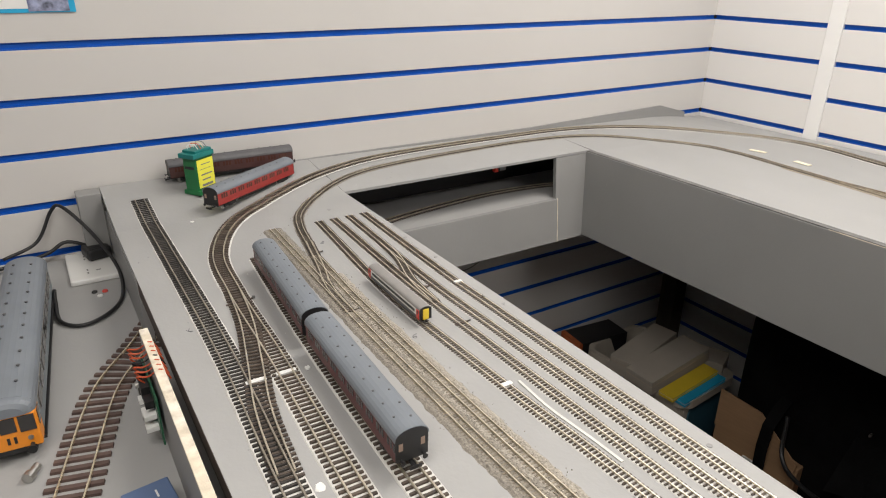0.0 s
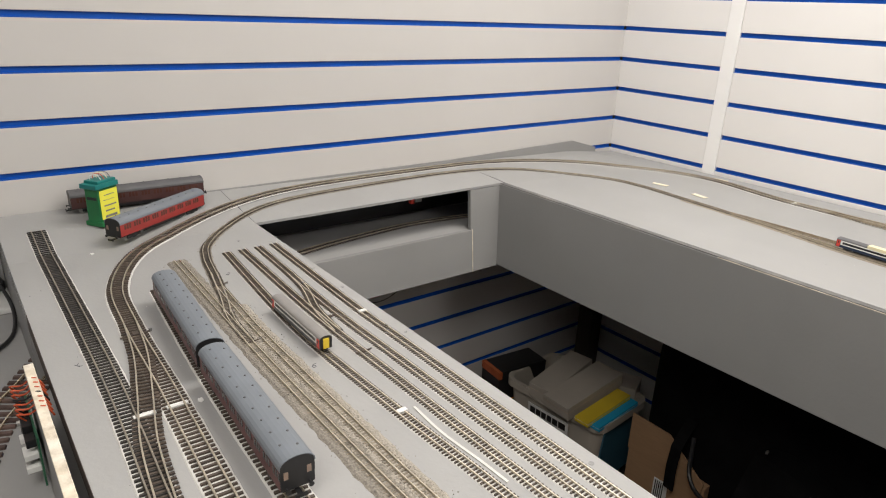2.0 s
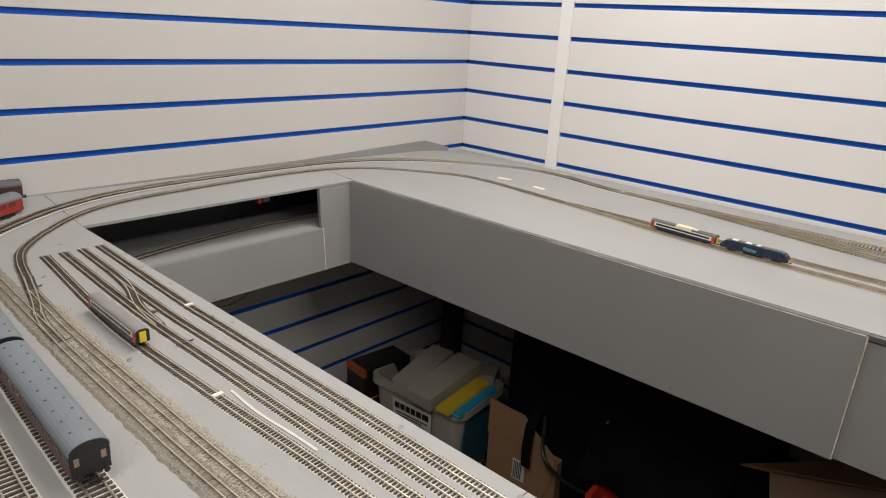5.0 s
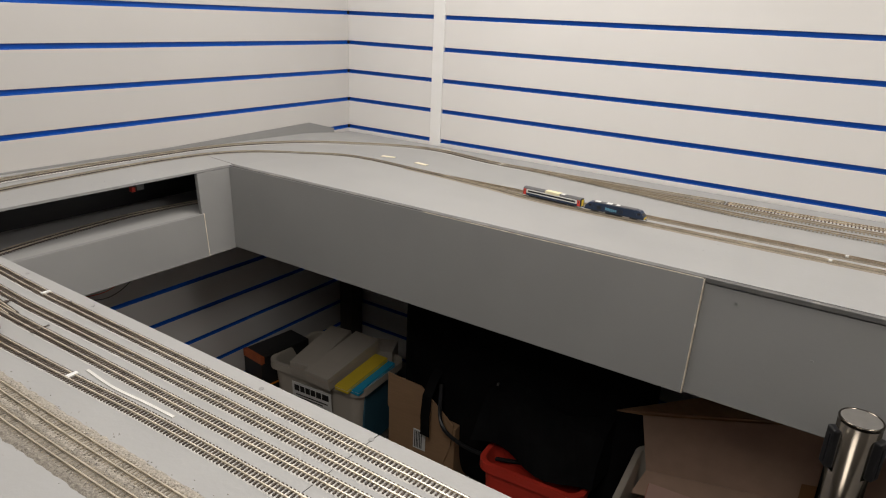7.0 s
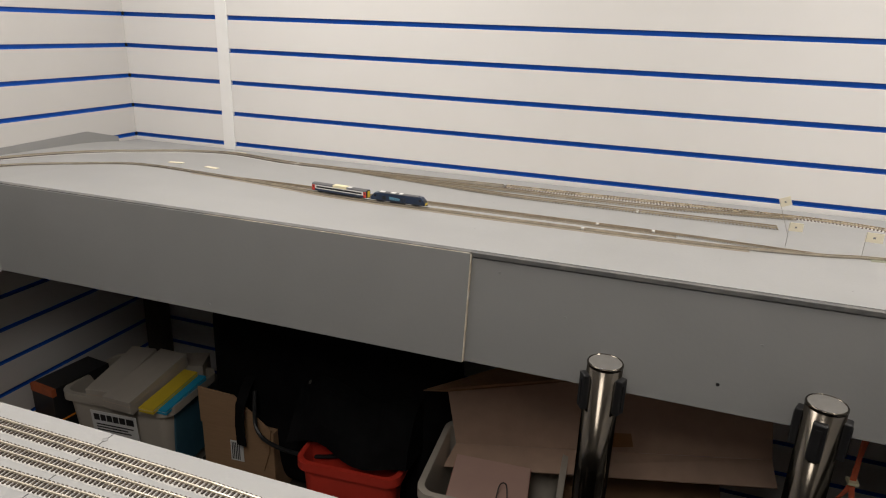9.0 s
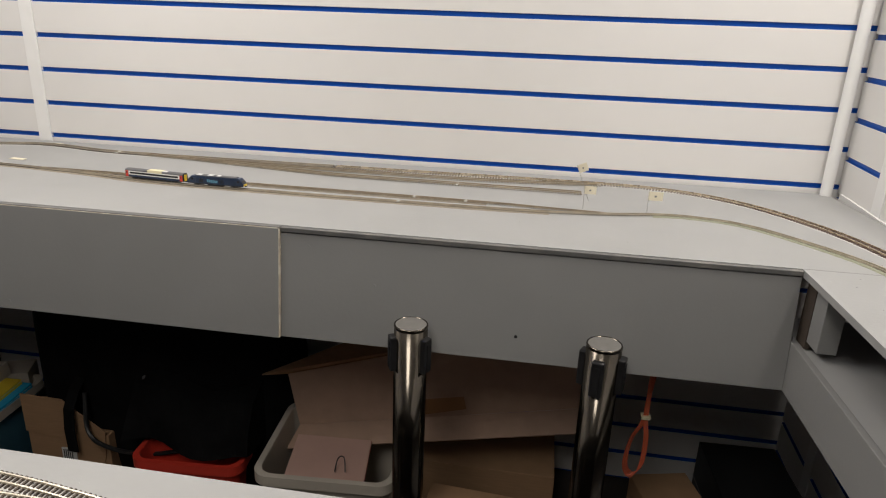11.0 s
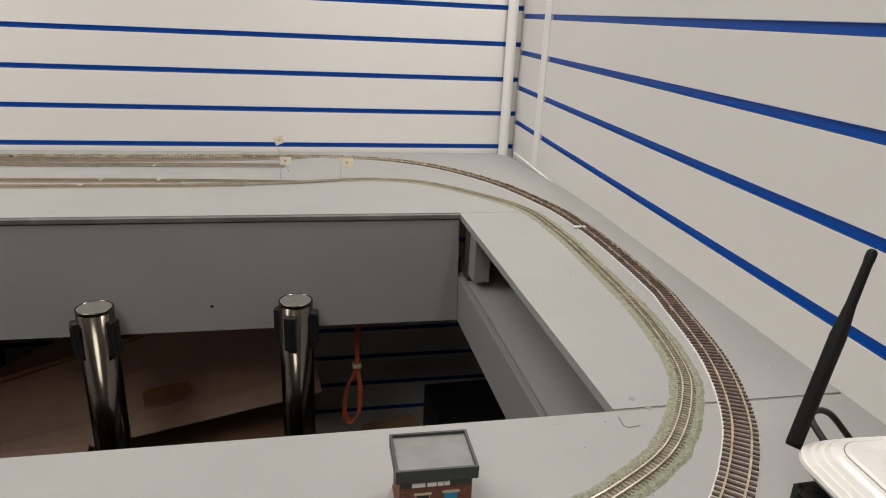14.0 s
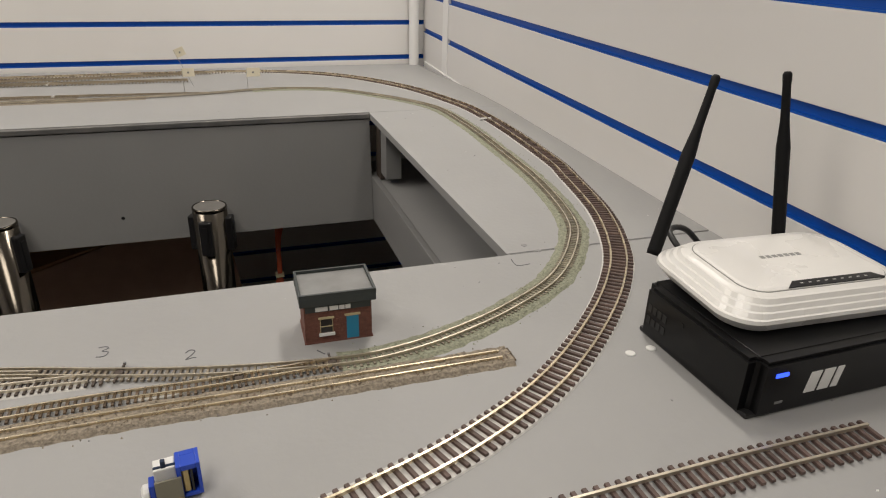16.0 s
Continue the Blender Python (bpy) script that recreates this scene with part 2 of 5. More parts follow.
# The west wall's dimness is put into its face colour.
wall_west = slatwall("wall_west", -SOUTH, pose(0, SOUTH, 0, 0, 0, 90), 1.0, "white slatwall with shade in its colour, blue groove inserts", face=M_WALLSHADE)
wall_north = slatwall("wall_north", EAST + 0.03, pose(0, 0, 0, 0, -0.05, 0), 1.0, "white slatwall with blue grooves and a joint strip", gaps=((0.37, 0.415),))
wall_east = slatwall("wall_east", -SOUTH, pose(EAST + 0.018, 0, 0, 0, 0.62, -92.4), 1.082, "white slatwall with blue grooves beside the router", gaps=((0.215, 0.265),), bottom=-0.1, top=1.9)
wall_south = finish("wall_south", boxes((-0.12, 3.9, SOUTH - 0.1, SOUTH, 0, CEIL)), M_WALL)
tagged(wall_south, "plain white wall closing the room", "wall", kind="structure")
wall_far = finish("wall_far", boxes((3.8, 3.9, SOUTH, 0.1, 0, CEIL), (EAST + 0.04, 3.8, 0.0, 0.1, 0, CEIL)), M_WALL)
tagged(wall_far, "plain white wall beyond the low partition", "wall", kind="structure")
bm = bmesh.new()
lathe(bm, [(0.0145, 0.95), (0.0145, CEIL - 0.002)], Matrix.Translation((EAST - 0.016, -0.024, 0)), 32)
pipe = finish("corner_trim", bm, M_TRIM)
tagged(pipe, "white round corner trim between two slatwalls", "trim", kind="structure")


# ---------------------------------------------------------------- baseboards
def sheet(x0, x1, y0, y1, thick, nx=12, ny=12):
    """A board top that follows zt(), with its sides and underside."""
    bm = bmesh.new()
    xs = [x0 + (x1 - x0) * i / nx for i in range(nx + 1)]
    ys = [y0 + (y1 - y0) * j / ny for j in range(ny + 1)]
    top = [[bm.verts.new((x, y, zt(x, y))) for y in ys] for x in xs]
    low = [[bm.verts.new((x, y, zt(x, y) - thick)) for y in ys] for x in xs]
    for i in range(nx):
        for j in range(ny):
            bm.faces.new((top[i][j], top[i + 1][j], top[i + 1][j + 1], top[i][j + 1]))
            bm.faces.new((low[i][j + 1], low[i + 1][j + 1], low[i + 1][j], low[i][j]))
    for i in range(nx):
        bm.faces.new((low[i][0], low[i + 1][0], top[i + 1][0], top[i][0]))
        bm.faces.new((top[i][ny], top[i + 1][ny], low[i + 1][ny], low[i][ny]))
    for j in range(ny):
        bm.faces.new((top[0][j], top[0][j + 1], low[0][j + 1], low[0][j]))
        bm.faces.new((low[nx][j], low[nx][j + 1], top[nx][j + 1], top[nx][j]))
    return bm


TH = 0.012
north_board = finish("north_baseboard", sheet(0.006, EAST - 0.006, HY1, -0.006, TH, 24, 12), M_BOARD)
tagged(north_board, "grey painted plywood baseboard along the far wall", "baseboard")
west_board = finish("west_baseboard", sheet(0.006, HX0, HY0, HY1 - 0.0015, 0.006, 12, 16), M_BOARD)
tagged(west_board, "narrow grey painted baseboard with two curving tracks", "baseboard")
east_board = finish("east_baseboard", sheet(HX1, EAST - 0.006, HY0 + 0.002, HY1 - 0.0015, TH, 6, 12), M_BOARD)
tagged(east_board, "narrow grey painted baseboard with curved tracks", "baseboard")
south_board = finish("south_baseboard", sheet(0.006, 1.30, FRONT, HY0 - 0.0015, TH, 24, 8), M_BOARD)
tagged(south_board, "grey painted baseboard carrying many sidings", "baseboard")
south_board2 = finish("south_baseboard", sheet(1.3012, EAST - 0.006, -2.05, HY0 - 0.0015, TH, 12, 8), M_BOARD)
tagged(south_board2, "grey painted baseboard with a model signal hut", "baseboard")

F0, F1 = 0.778, 1.0 - TH - 0.0012
LEAN = 0.022                      # the hung panels lean into the well at the foot


def hung(x0, x1, y0, y1, z0, z1, dx=0.0, dy=0.0, bevel=0.0008):
    """A panel hung from its top edge, its foot pushed out by dx, dy."""
    bm = boxes((x0, x1, y0, y1, z0, z1), bevel=bevel)
    for v in bm.verts:
        k = (z1 - v.co.z) / (z1 - z0)
        v.co.x += dx * k
        v.co.y += dy * k
    return bm


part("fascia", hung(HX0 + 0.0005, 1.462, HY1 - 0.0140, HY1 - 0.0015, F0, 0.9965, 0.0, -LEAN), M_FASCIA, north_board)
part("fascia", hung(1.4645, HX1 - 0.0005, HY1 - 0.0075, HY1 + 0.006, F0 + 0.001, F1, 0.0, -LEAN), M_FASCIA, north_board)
part("edge_strip", boxes((1.4645, HX1 - 0.001, HY1 - 0.0105, HY1 - 0.0005, 0.9895, 0.9985), bevel=0.0010), M_EDGE, north_board, "worn grey board edge")
part("edge_strip", boxes((HX0 + 0.001, 1.4643, HY1 - 0.0125, HY1 - 0.0005, 0.9972, 0.9990)), M_EDGE, north_board, "worn grey board edge")
part("raw_edge", hung(1.4622, 1.4640, HY1 - 0.0138, HY1 - 0.0015, F0 + 0.001, 0.9955, 0.0, -LEAN, 0.0), M_PLY, north_board, "raw plywood end grain")
part("raw_edge", boxes((0.86, 1.4618, HY1 - 0.0139, HY1 - 0.0120, 0.9966, 0.9974)), M_PLY, north_board, "raw plywood top edge")
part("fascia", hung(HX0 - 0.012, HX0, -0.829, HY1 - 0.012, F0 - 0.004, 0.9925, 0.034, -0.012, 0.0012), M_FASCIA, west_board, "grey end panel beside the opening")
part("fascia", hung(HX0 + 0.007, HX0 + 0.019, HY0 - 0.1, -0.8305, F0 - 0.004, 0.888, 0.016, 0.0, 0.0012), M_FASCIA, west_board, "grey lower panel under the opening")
part("raw_edge", hung(HX0 + 0.002, HX0 + 0.0195, -0.8315, -0.8295, F0 - 0.004, 0.889, 0.016, -0.004, 0.0), M_PLY, west_board, "raw plywood joint edge")
part("shelf", boxes((0.012, HX0 + 0.0065, HY0 - 0.3, -0.45, 0.874, 0.886)), M_BOARD, west_board, "grey lower deck behind the opening")
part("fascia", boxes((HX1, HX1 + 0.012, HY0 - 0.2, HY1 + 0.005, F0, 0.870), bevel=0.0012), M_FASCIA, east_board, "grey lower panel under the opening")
part("shelf", boxes((HX1 + 0.013, EAST - 0.012, HY0 - 0.3, HY1 + 0.1, 0.857, 0.868)), M_BOARD, east_board, "grey lower deck behind the opening")
# Added black sheet in place of the deep shade inside the opening.
part("shade_panel", boxes((0.007, 0.011, HY0 - 0.25, -0.4, 0.8865, 0.984)), M_BLACK, west_board, "added black sheet for the shade in the opening")
# unseen panels added under the south boards to block light into the well
panel = finish("light_block_panel", boxes((0.006, 1.05, FRONT + 0.02, FRONT + 0.032, 0.0, 0.868), (1.052, 1.064, -2.04, FRONT + 0.032, 0.0, 0.985), (1.064, EAST - 0.05, -2.045, -2.033, 0.0, 0.985)), M_DTIMBSHADE)
tagged(panel, "unseen dark panel added to keep light from the well", "panel", kind="structure")
# batten on the west wall
bm = bmesh.new()
prof = [(-1.82, 1.022), (-1.3, 1.0225), (-0.75, 1.022), (-0.21, 1.0345), (-0.09, 1.003)]
rows = [[bm.verts.new((x, y, z)) for x, z in ((0.0005, 0.985), (0.009, 0.985), (0.007, top), (0.0005, top))] for y, top in prof]
for a, b in zip(rows, rows[1:]):
    for i in range(4):
        bm.faces.new((a[i], b[i], b[(i + 1) % 4], a[(i + 1) % 4]))
bm.faces.new(rows[0])
bm.faces.new(rows[-1][::-1])
tagged(finish("wall_batten", bm, M_FASCIA), "grey painted batten where board meets wall", "trim", kind="structure")
bt = finish("wall_batten", boxes((0.03, 1.62, -0.005, 0.0, 0.965, 0.9935)), M_TRIM)
bt.matrix_world = wall_east.matrix_world
tagged(bt, "white bead where board meets the east wall", "trim", kind="structure")


# ---------------------------------------------------------------- track
def sweep(bm, pts, half, z0, z1, offset):
    """A bar of rectangular section beside a line, at the height of the boards."""
    rows = []
    for i, p in enumerate(pts):
        d = (pts[min(i + 1, len(pts) - 1)] - pts[max(i - 1, 0)]).normalized()
        n = Vector((-d.y, d.x, 0))
        z = p.z
        rows.append([bm.verts.new((p.x + n.x * o, p.y + n.y * o, z + h)) for o, h in ((offset - half, z0), (offset + half, z0), (offset + half, z1), (offset - half, z1))])
    for a, b in zip(rows, rows[1:]):
        for i in range(4):
            bm.faces.new((a[i], a[(i + 1) % 4], b[(i + 1) % 4], b[i]))
    bm.faces.new(rows[0][::-1])
    bm.faces.new(rows[-1])


GAUGES = {  # gauge, sleeper length, sleeper width, pitch, sleeper height, rail height, rail half width
    "oo": (0.0165, 0.031, 0.0034, 0.0078, 0.0020, 0.0028, 0.0009),
    "n": (0.009, 0.0175, 0.0021, 0.0050, 0.0014, 0.0021, 0.0007),
    "o": (0.032, 0.064, 0.0075, 0.0165, 0.0035, 0.0038, 0.0010),
}


def track(ctrl, kind, label, sleeper=None, rail=None, lift=0.0003, bed=None, height=zt, group="model tracks"):
    g, sl, sw, pitch, sh, rh, rw = GAUGES[kind]
    sleeper, rail = sleeper or M_SLEEP, rail or M_RAIL
    line = spline([(x, y, 0) for x, y in ctrl], 0.012)
    for p in line:
        p.z = height(p.x, p.y) + lift
    ob = empty("model_track", Matrix.Identity(4), label, "model track", group)
    for side in (-1, 1):
        bm = bmesh.new()
        sweep(bm, line, rw, sh, sh + rh, side * g / 2)
        part("rail", bm, rail, ob)
    bm = bmesh.new()
    pts = spline([(x, y, 0) for x, y in ctrl], pitch)
    rnd = random.Random(len(pts))
    for i, p in enumerate(pts):
        d = (pts[min(i + 1, len(pts) - 1)] - pts[max(i - 1, 0)]).normalized()
        m = Matrix(((d.x, -d.y, 0, p.x), (d.y, d.x, 0, p.y), (0, 0, 1, height(p.x, p.y) + lift), (0, 0, 0, 1)))
        w, l = sw / 2, sl / 2 + rnd.uniform(-0.0002, 0.0002)
        lo = [bm.verts.new(m @ Vector(v)) for v in ((-w, -l, 0), (w, -l, 0), (w, l, 0), (-w, l, 0))]
        hi = [bm.verts.new(m @ Vector(v)) for v in ((-w * 0.85, -l * 0.985, sh), (w * 0.85, -l * 0.985, sh), (w * 0.85, l * 0.985, sh), (-w * 0.85, l * 0.985, sh))]
        bm.faces.new(hi)
        for k in range(4):
            bm.faces.new((lo[k], lo[(k + 1) % 4], hi[(k + 1) % 4], hi[k]))
    tagged(part("sleeper_strip", bm, sleeper, ob), kind="stuff")
    if bed:
        width, mat_bed = bed
        bm = bmesh.new()
        rows = []
        for i, p in enumerate(line):
            d = (line[min(i + 1, len(line) - 1)] - line[max(i - 1, 0)]).normalized()
            n = Vector((-d.y, d.x, 0))
            z = p.z - lift
            k = [1 + 0.06 * noise.noise((p.x * 60, p.y * 60, s)) for s in (0.0, 9.0)]
            rows.append([bm.verts.new((p.x + n.x * o, p.y + n.y * o, z + h)) for o, h in ((-width / 2 * k[0], 0.0), (-width / 2 * k[0] + 0.001, lift - 0.0002), (width / 2 * k[1] - 0.001, lift - 0.0002), (width / 2 * k[1], 0.0))])
        for a, b in zip(rows, rows[1:]):
            for i in range(3):
                bm.faces.new((a[i], b[i], b[i + 1], a[i + 1]))
        part("underlay", bm, mat_bed, ob, "thin white track underlay")
    return ob


def ballast(lines, half, material, label, depth=0.0022, seed=1, density=5.0):
    """A bed of loose stones round tracks: a rough mat with chips strewn on it."""
    bm = bmesh.new()
    rnd = random.Random(seed)
    for ctrl in lines:
        pts = spline([(x, y, 0) for x, y in ctrl], 0.004)
        rows = []
        for i, p in enumerate(pts):
            d = (pts[min(i + 1, len(pts) - 1)] - pts[max(i - 1, 0)]).normalized()
            n = Vector((-d.y, d.x, 0))
            row = []
            for k in range(9):
                o = (k / 4 - 1) * half * (1 + 0.12 * noise.noise((p.x * 90, p.y * 90, k > 4)))
                h = depth * (0.65 + 0.35 * rnd.random()) if 0 < k < 8 else -0.0004
                q = (p.x + n.x * o, p.y + n.y * o)
                row.append(bm.verts.new((*q, zt(*q) + h)))
            rows.append(row)
            for _ in range(int(density)):
                o = rnd.gauss(0, 0.5) * half
                q = Vector((p.x + n.x * o + rnd.uniform(-0.002, 0.002), p.y + n.y * o, 0))
                s = rnd.uniform(0.0005, 0.0011)
                z = zt(q.x, q.y) + (depth * 0.9 if abs(o) < half * 0.95 else 0)
                a = rnd.uniform(0, 6.28)
                v = [bm.verts.new((q.x + s * math.cos(a + t), q.y + s * math.sin(a + t), z)) for t in (0, 2.1, 4.2)]
                top = bm.verts.new((q.x, q.y, z + s * 1.1))
                for t in range(3):
                    bm.faces.new((v[t], v[(t + 1) % 3], top))
        for a, b in zip(rows, rows[1:]):
            for k in range(8):
                bm.faces.new((a[k], b[k], b[k + 1], a[k + 1]))
    return tagged(finish("ballast", bm, material), label, "ballast", kind="stuff")


# outer loop, 16.5 mm gauge: south-west straight, west side, north side, east curve, south-east
track([(1.75, -1.76), (1.3, -1.772), (1.016, -1.764), (0.767, -1.754), (0.563, -1.748), (0.408, -1.731), (0.267, -1.662), (0.164, -1.538), (0.087, -1.391), (0.048, -1.208), (0.034, -0.837),
       (0.045, -0.562), (0.12, -0.335), (0.25, -0.175), (0.45, -0.085), (0.715, -0.128), (1.05, -0.125), (1.38, -0.115)], "oo", "dark model track curving along the wall", bed=(0.036, M_CORK), lift=0.0012)
track([(1.38, -0.115), (1.687, -0.108), (1.964, -0.098), (2.238, -0.112), (2.42, -0.217), (2.545, -0.428), (2.601, -0.655), (2.617, -0.816), (2.616, -0.965), (2.606, -1.126), (2.595, -1.19), (2.565, -1.331),
       (2.523, -1.438), (2.476, -1.511), (2.415, -1.579), (2.347, -1.638), (2.283, -1.677), (2.211, -1.707), (2.107, -1.734), (1.95, -1.752), (1.75, -1.76)], "oo", "curved model track with dark sleepers on white underlay", M_SLEEPR, M_RAILB, bed=(0.0335, M_CORK), lift=0.0012)
track([(0.80, -0.128), (0.96, -0.145), (1.14, -0.158), (1.395, -0.163), (1.691, -0.164), (1.895, -0.145), (2.10, -0.108)], "oo", "model passing track beside the far wall", M_SLEEPF, M_RAILF, lift=0.0014)
track([(0.96, -0.147), (1.165, -0.185), (1.413, -0.225), (1.697, -0.23), (2.05, -0.232)], "oo", "model siding with white end joiner", M_SLEEPF, M_RAILF, lift=0.0016)
# dark siding and the crossover
track([(0.104, -1.803), (0.484, -1.803), (0.704, -1.804), (0.834, -1.808), (0.97, -1.814), (1.3, -1.822)], "oo", "straight dark model siding on white underlay", M_SLEEPK, M_RAILD, bed=(0.0355, M_CORK), lift=0.0014)
track([(0.56, -1.748), (0.66, -1.759), (0.76, -1.779), (0.86, -1.800), (0.97, -1.812)], "oo", "model turnout joining two tracks", lift=0.0018, rail=M_RAIL)
track([(0.46, -1.679), (0.733, -1.698), (1.022, -1.709), (1.4, -1.715)], "oo", "model track under two coaches", bed=(0.0355, M_CORK), lift=0.0012)
# inner loop, 9 mm gauge
N1 = [(0.60, -1.622), (0.556, -1.61), (0.45, -1.589), (0.36, -1.572), (0.29, -1.545), (0.205, -1.475), (0.138, -1.373), (0.107, -1.242), (0.088, -0.983), (0.086, -0.8), (0.112, -0.618), (0.195, -0.482),
      (0.31, -0.392), (0.42, -0.372), (0.565, -0.385), (0.70, -0.398)]
N2 = [(0.70, -0.398), (0.84, -0.418), (1.05, -0.452), (1.376, -0.462), (1.6, -0.463), (1.83, -0.46), (1.97, -0.452), (2.10, -0.430), (2.19, -0.405), (2.27, -0.400), (2.375, -0.437), (2.471, -0.554), (2.541, -0.693),
      (2.556, -0.862), (2.551, -1.034), (2.541, -1.2), (2.516, -1.339), (2.483, -1.411), (2.424, -1.484), (2.354, -1.53), (2.29, -1.558), (2.237, -1.572), (2.19, -1.574), (2.105, -1.562), (2.024, -1.542), (1.944, -1.519), (1.8, -1.492), (1.6, -1.478)]
track(N1, "n", "fine model track on ballast round the bend", M_SLEEPG, lift=0.0012)
track(N2, "n", "fine model track round the east bend", M_SLEEPD, M_RAIL, lift=0.0012)
track([(0.70, -0.398), (0.85, -0.397), (1.05, -0.400), (1.376, -0.403), (1.6, -0.405), (1.83, -0.410), (1.97, -0.421), (2.10, -0.430)], "n", "fine model passing track", M_SLEEPF, M_RAILF, lift=0.0014)
L1 = [(0.351, -1.621), (0.69, -1.629), (0.906, -1.63), (1.1, -1.628), (1.5, -1.615), (1.963, -1.598), (2.144, -1.599), (2.327, -1.600)]
R1 = [(0.50, -1.598), (0.58, -1.602), (0.69, -1.606), (0.906, -1.606), (1.1, -1.604), (1.5, -1.592), (1.957, -1.575), (2.09, -1.576), (2.19, -1.574)]
track(L1[:5], "n", "fine model track on grey ballast", M_SLEEPD, M_RAIL, lift=0.0012)
track(R1[:6], "n", "fine model track on grey ballast", M_SLEEPD, M_RAIL, lift=0.0014)
track(L1[4:], "n", "fine golden model track on brown ballast", M_SLEEPB, M_RAILB, lift=0.0012)
track(R1[5:], "n", "fine golden model track joining the bend", M_SLEEPB, M_RAILB, lift=0.0014)
track([(0.355, -1.533), (0.69, -1.556), (0.948, -1.550), (1.153, -1.541), (1.6, -1.535), (1.9, -1.54), (2.02, -1.545)], "n", "fine model storage siding", M_SLEEP, M_RAILP, bed=(0.0195, M_CORK), lift=0.0010, group="storage sidings")
track([(0.355, -1.503), (0.678, -1.514), (0.9, -1.512), (1.164, -1.508), (1.6, -1.50), (1.85, -1.505), (1.98, -1.532)], "n", "fine model storage siding", M_SLEEP, M_RAILP, bed=(0.0195, M_CORK), lift=0.0010, group="storage sidings")
track([(0.355, -1.472), (0.67, -1.484), (0.864, -1.482), (1.186, -1.478), (1.6, -1.478)], "n", "fine model storage siding", M_SLEEP, M_RAILP, bed=(0.0195, M_CORK), lift=0.0010, group="storage sidings")
track([(0.355, -1.441), (0.671, -1.450), (0.816, -1.450), (1.207, -1.450), (1.5, -1.455), (1.68, -1.478)], "n", "fine model storage siding", M_SLEEP, M_RAILP, bed=(0.0195, M_CORK), lift=0.0010, group="storage sidings")
track([(0.50, -1.478), (0.58, -1.486), (0.66, -1.506), (0.74, -1.513)], "n", "fine model crossover between sidings", M_SLEEPG, M_RAILP, lift=0.0016)
track([(0.44, -1.586), (0.54, -1.606), (0.62, -1.624), (0.70, -1.629)], "n", "fine model turnout in the ballast", M_SLEEPG, lift=0.0017)
track([(2.527, -1.762), (2.43, -1.761), (2.328, -1.763), (2.2, -1.767)], "oo", "short length of spare model track", M_SLEEPR, lift=0.0012)

ballast([L1[:5], R1[1:6]], 0.0182, M_BALLAST, "grey ballast under twin model tracks", depth=0.0026, seed=2, density=9)
ballast([N1], 0.0115, M_BALLAST, "pale grey ballast under the bend", depth=0.0012, seed=3)
ballast([[(0.56, -0.385)] + N2[:7], [(0.70, -0.398), (1.05, -0.400), (1.376, -0.403), (1.83, -0.410)]], 0.019, M_BALLBR, "brown grey ballast under far tracks", depth=0.0012, seed=4)
ballast([[(2.19, -0.405)] + N2[9:23]], 0.0185, M_BALLGR, "green tinted ballast round the east bend", depth=0.002, seed=5)
ballast([L1[4:]], 0.0150, M_BALLBR, "coarse grey ballast under a spare track end", depth=0.0035, seed=6)


# ---------------------------------------------------------------- more materials
M_MAROON = mat("maroon coach paint", (0.095, 0.018, 0.016), 0.4, var=0.1, scale=60)
M_RED = mat("crimson coach paint", (0.30, 0.03, 0.025), 0.45, var=0.1, scale=60)
M_DMAR = mat("dusty dark maroon paint", (0.06, 0.022, 0.02), 0.6, var=0.15, scale=60)
M_ROOF = mat("mid grey model roof", (0.17, 0.19, 0.215), 0.5, var=0.06, scale=30, second=(0.135, 0.15, 0.165), second_scale=12, second_amount=0.4)
M_ROOFS = mat("silver grey model roof", (0.25, 0.24, 0.23), 0.5, var=0.08, scale=60)
M_ROOFD = mat("dark grey model roof", (0.10, 0.10, 0.105), 0.6, var=0.1, scale=40)
M_GLASS = mat("dark model glazing", (0.03, 0.028, 0.028), 0.12, var=0.2)
M_GLASSP = mat("pale model glazing", (0.30, 0.22, 0.17), 0.2, var=0.2, scale=80)
M_GLASSR = mat("brown tinted model glazing", (0.09, 0.04, 0.03), 0.2, var=0.2, scale=80)
M_WHITE = mat("white plastic", (0.74, 0.74, 0.72), 0.35, var=0.02)
M_ROUTER = mat("glossy white plastic", (0.78, 0.77, 0.74), 0.28, var=0.015, coat=0.3)
M_ROUTGAP = mat("grey panel gap", (0.25, 0.25, 0.24), 0.5)
M_GLOSSBLK = mat("gloss black plastic", (0.004, 0.004, 0.0045), 0.3, var=0.3, spec=0.3)
M_SATBLK = mat("satin black plastic", (0.007, 0.007, 0.0075), 0.36, var=0.2, spec=0.3)
M_LED = glow("blue indicator lamp", (0.03, 0.08, 1.0), 3.0)
M_NAVY = mat("dark blue model paint", (0.010, 0.024, 0.058), 0.35, var=0.15, scale=80)
M_TEALB = mat("light blue model paint", (0.12, 0.30, 0.42), 0.4, var=0.2, scale=80)
M_YELLOW = mat("yellow paint", (0.75, 0.55, 0.04), 0.45, var=0.05)
M_YLABEL = mat("bright yellow label", (0.85, 0.82, 0.08), 0.5, var=0.03)
M_ORANGE = mat("orange model paint", (0.80, 0.27, 0.02), 0.4, var=0.05, scale=30)
M_VERM = mat("red plastic", (0.65, 0.05, 0.03), 0.4, var=0.06)
M_GREEN = mat("green plastic", (0.012, 0.15, 0.045), 0.45, var=0.12, scale=30)
M_TEAL = mat("teal terminal plastic", (0.01, 0.18, 0.17), 0.45, var=0.1)
M_DOORBL = mat("bright blue door", (0.02, 0.21, 0.36), 0.5, var=0.05)
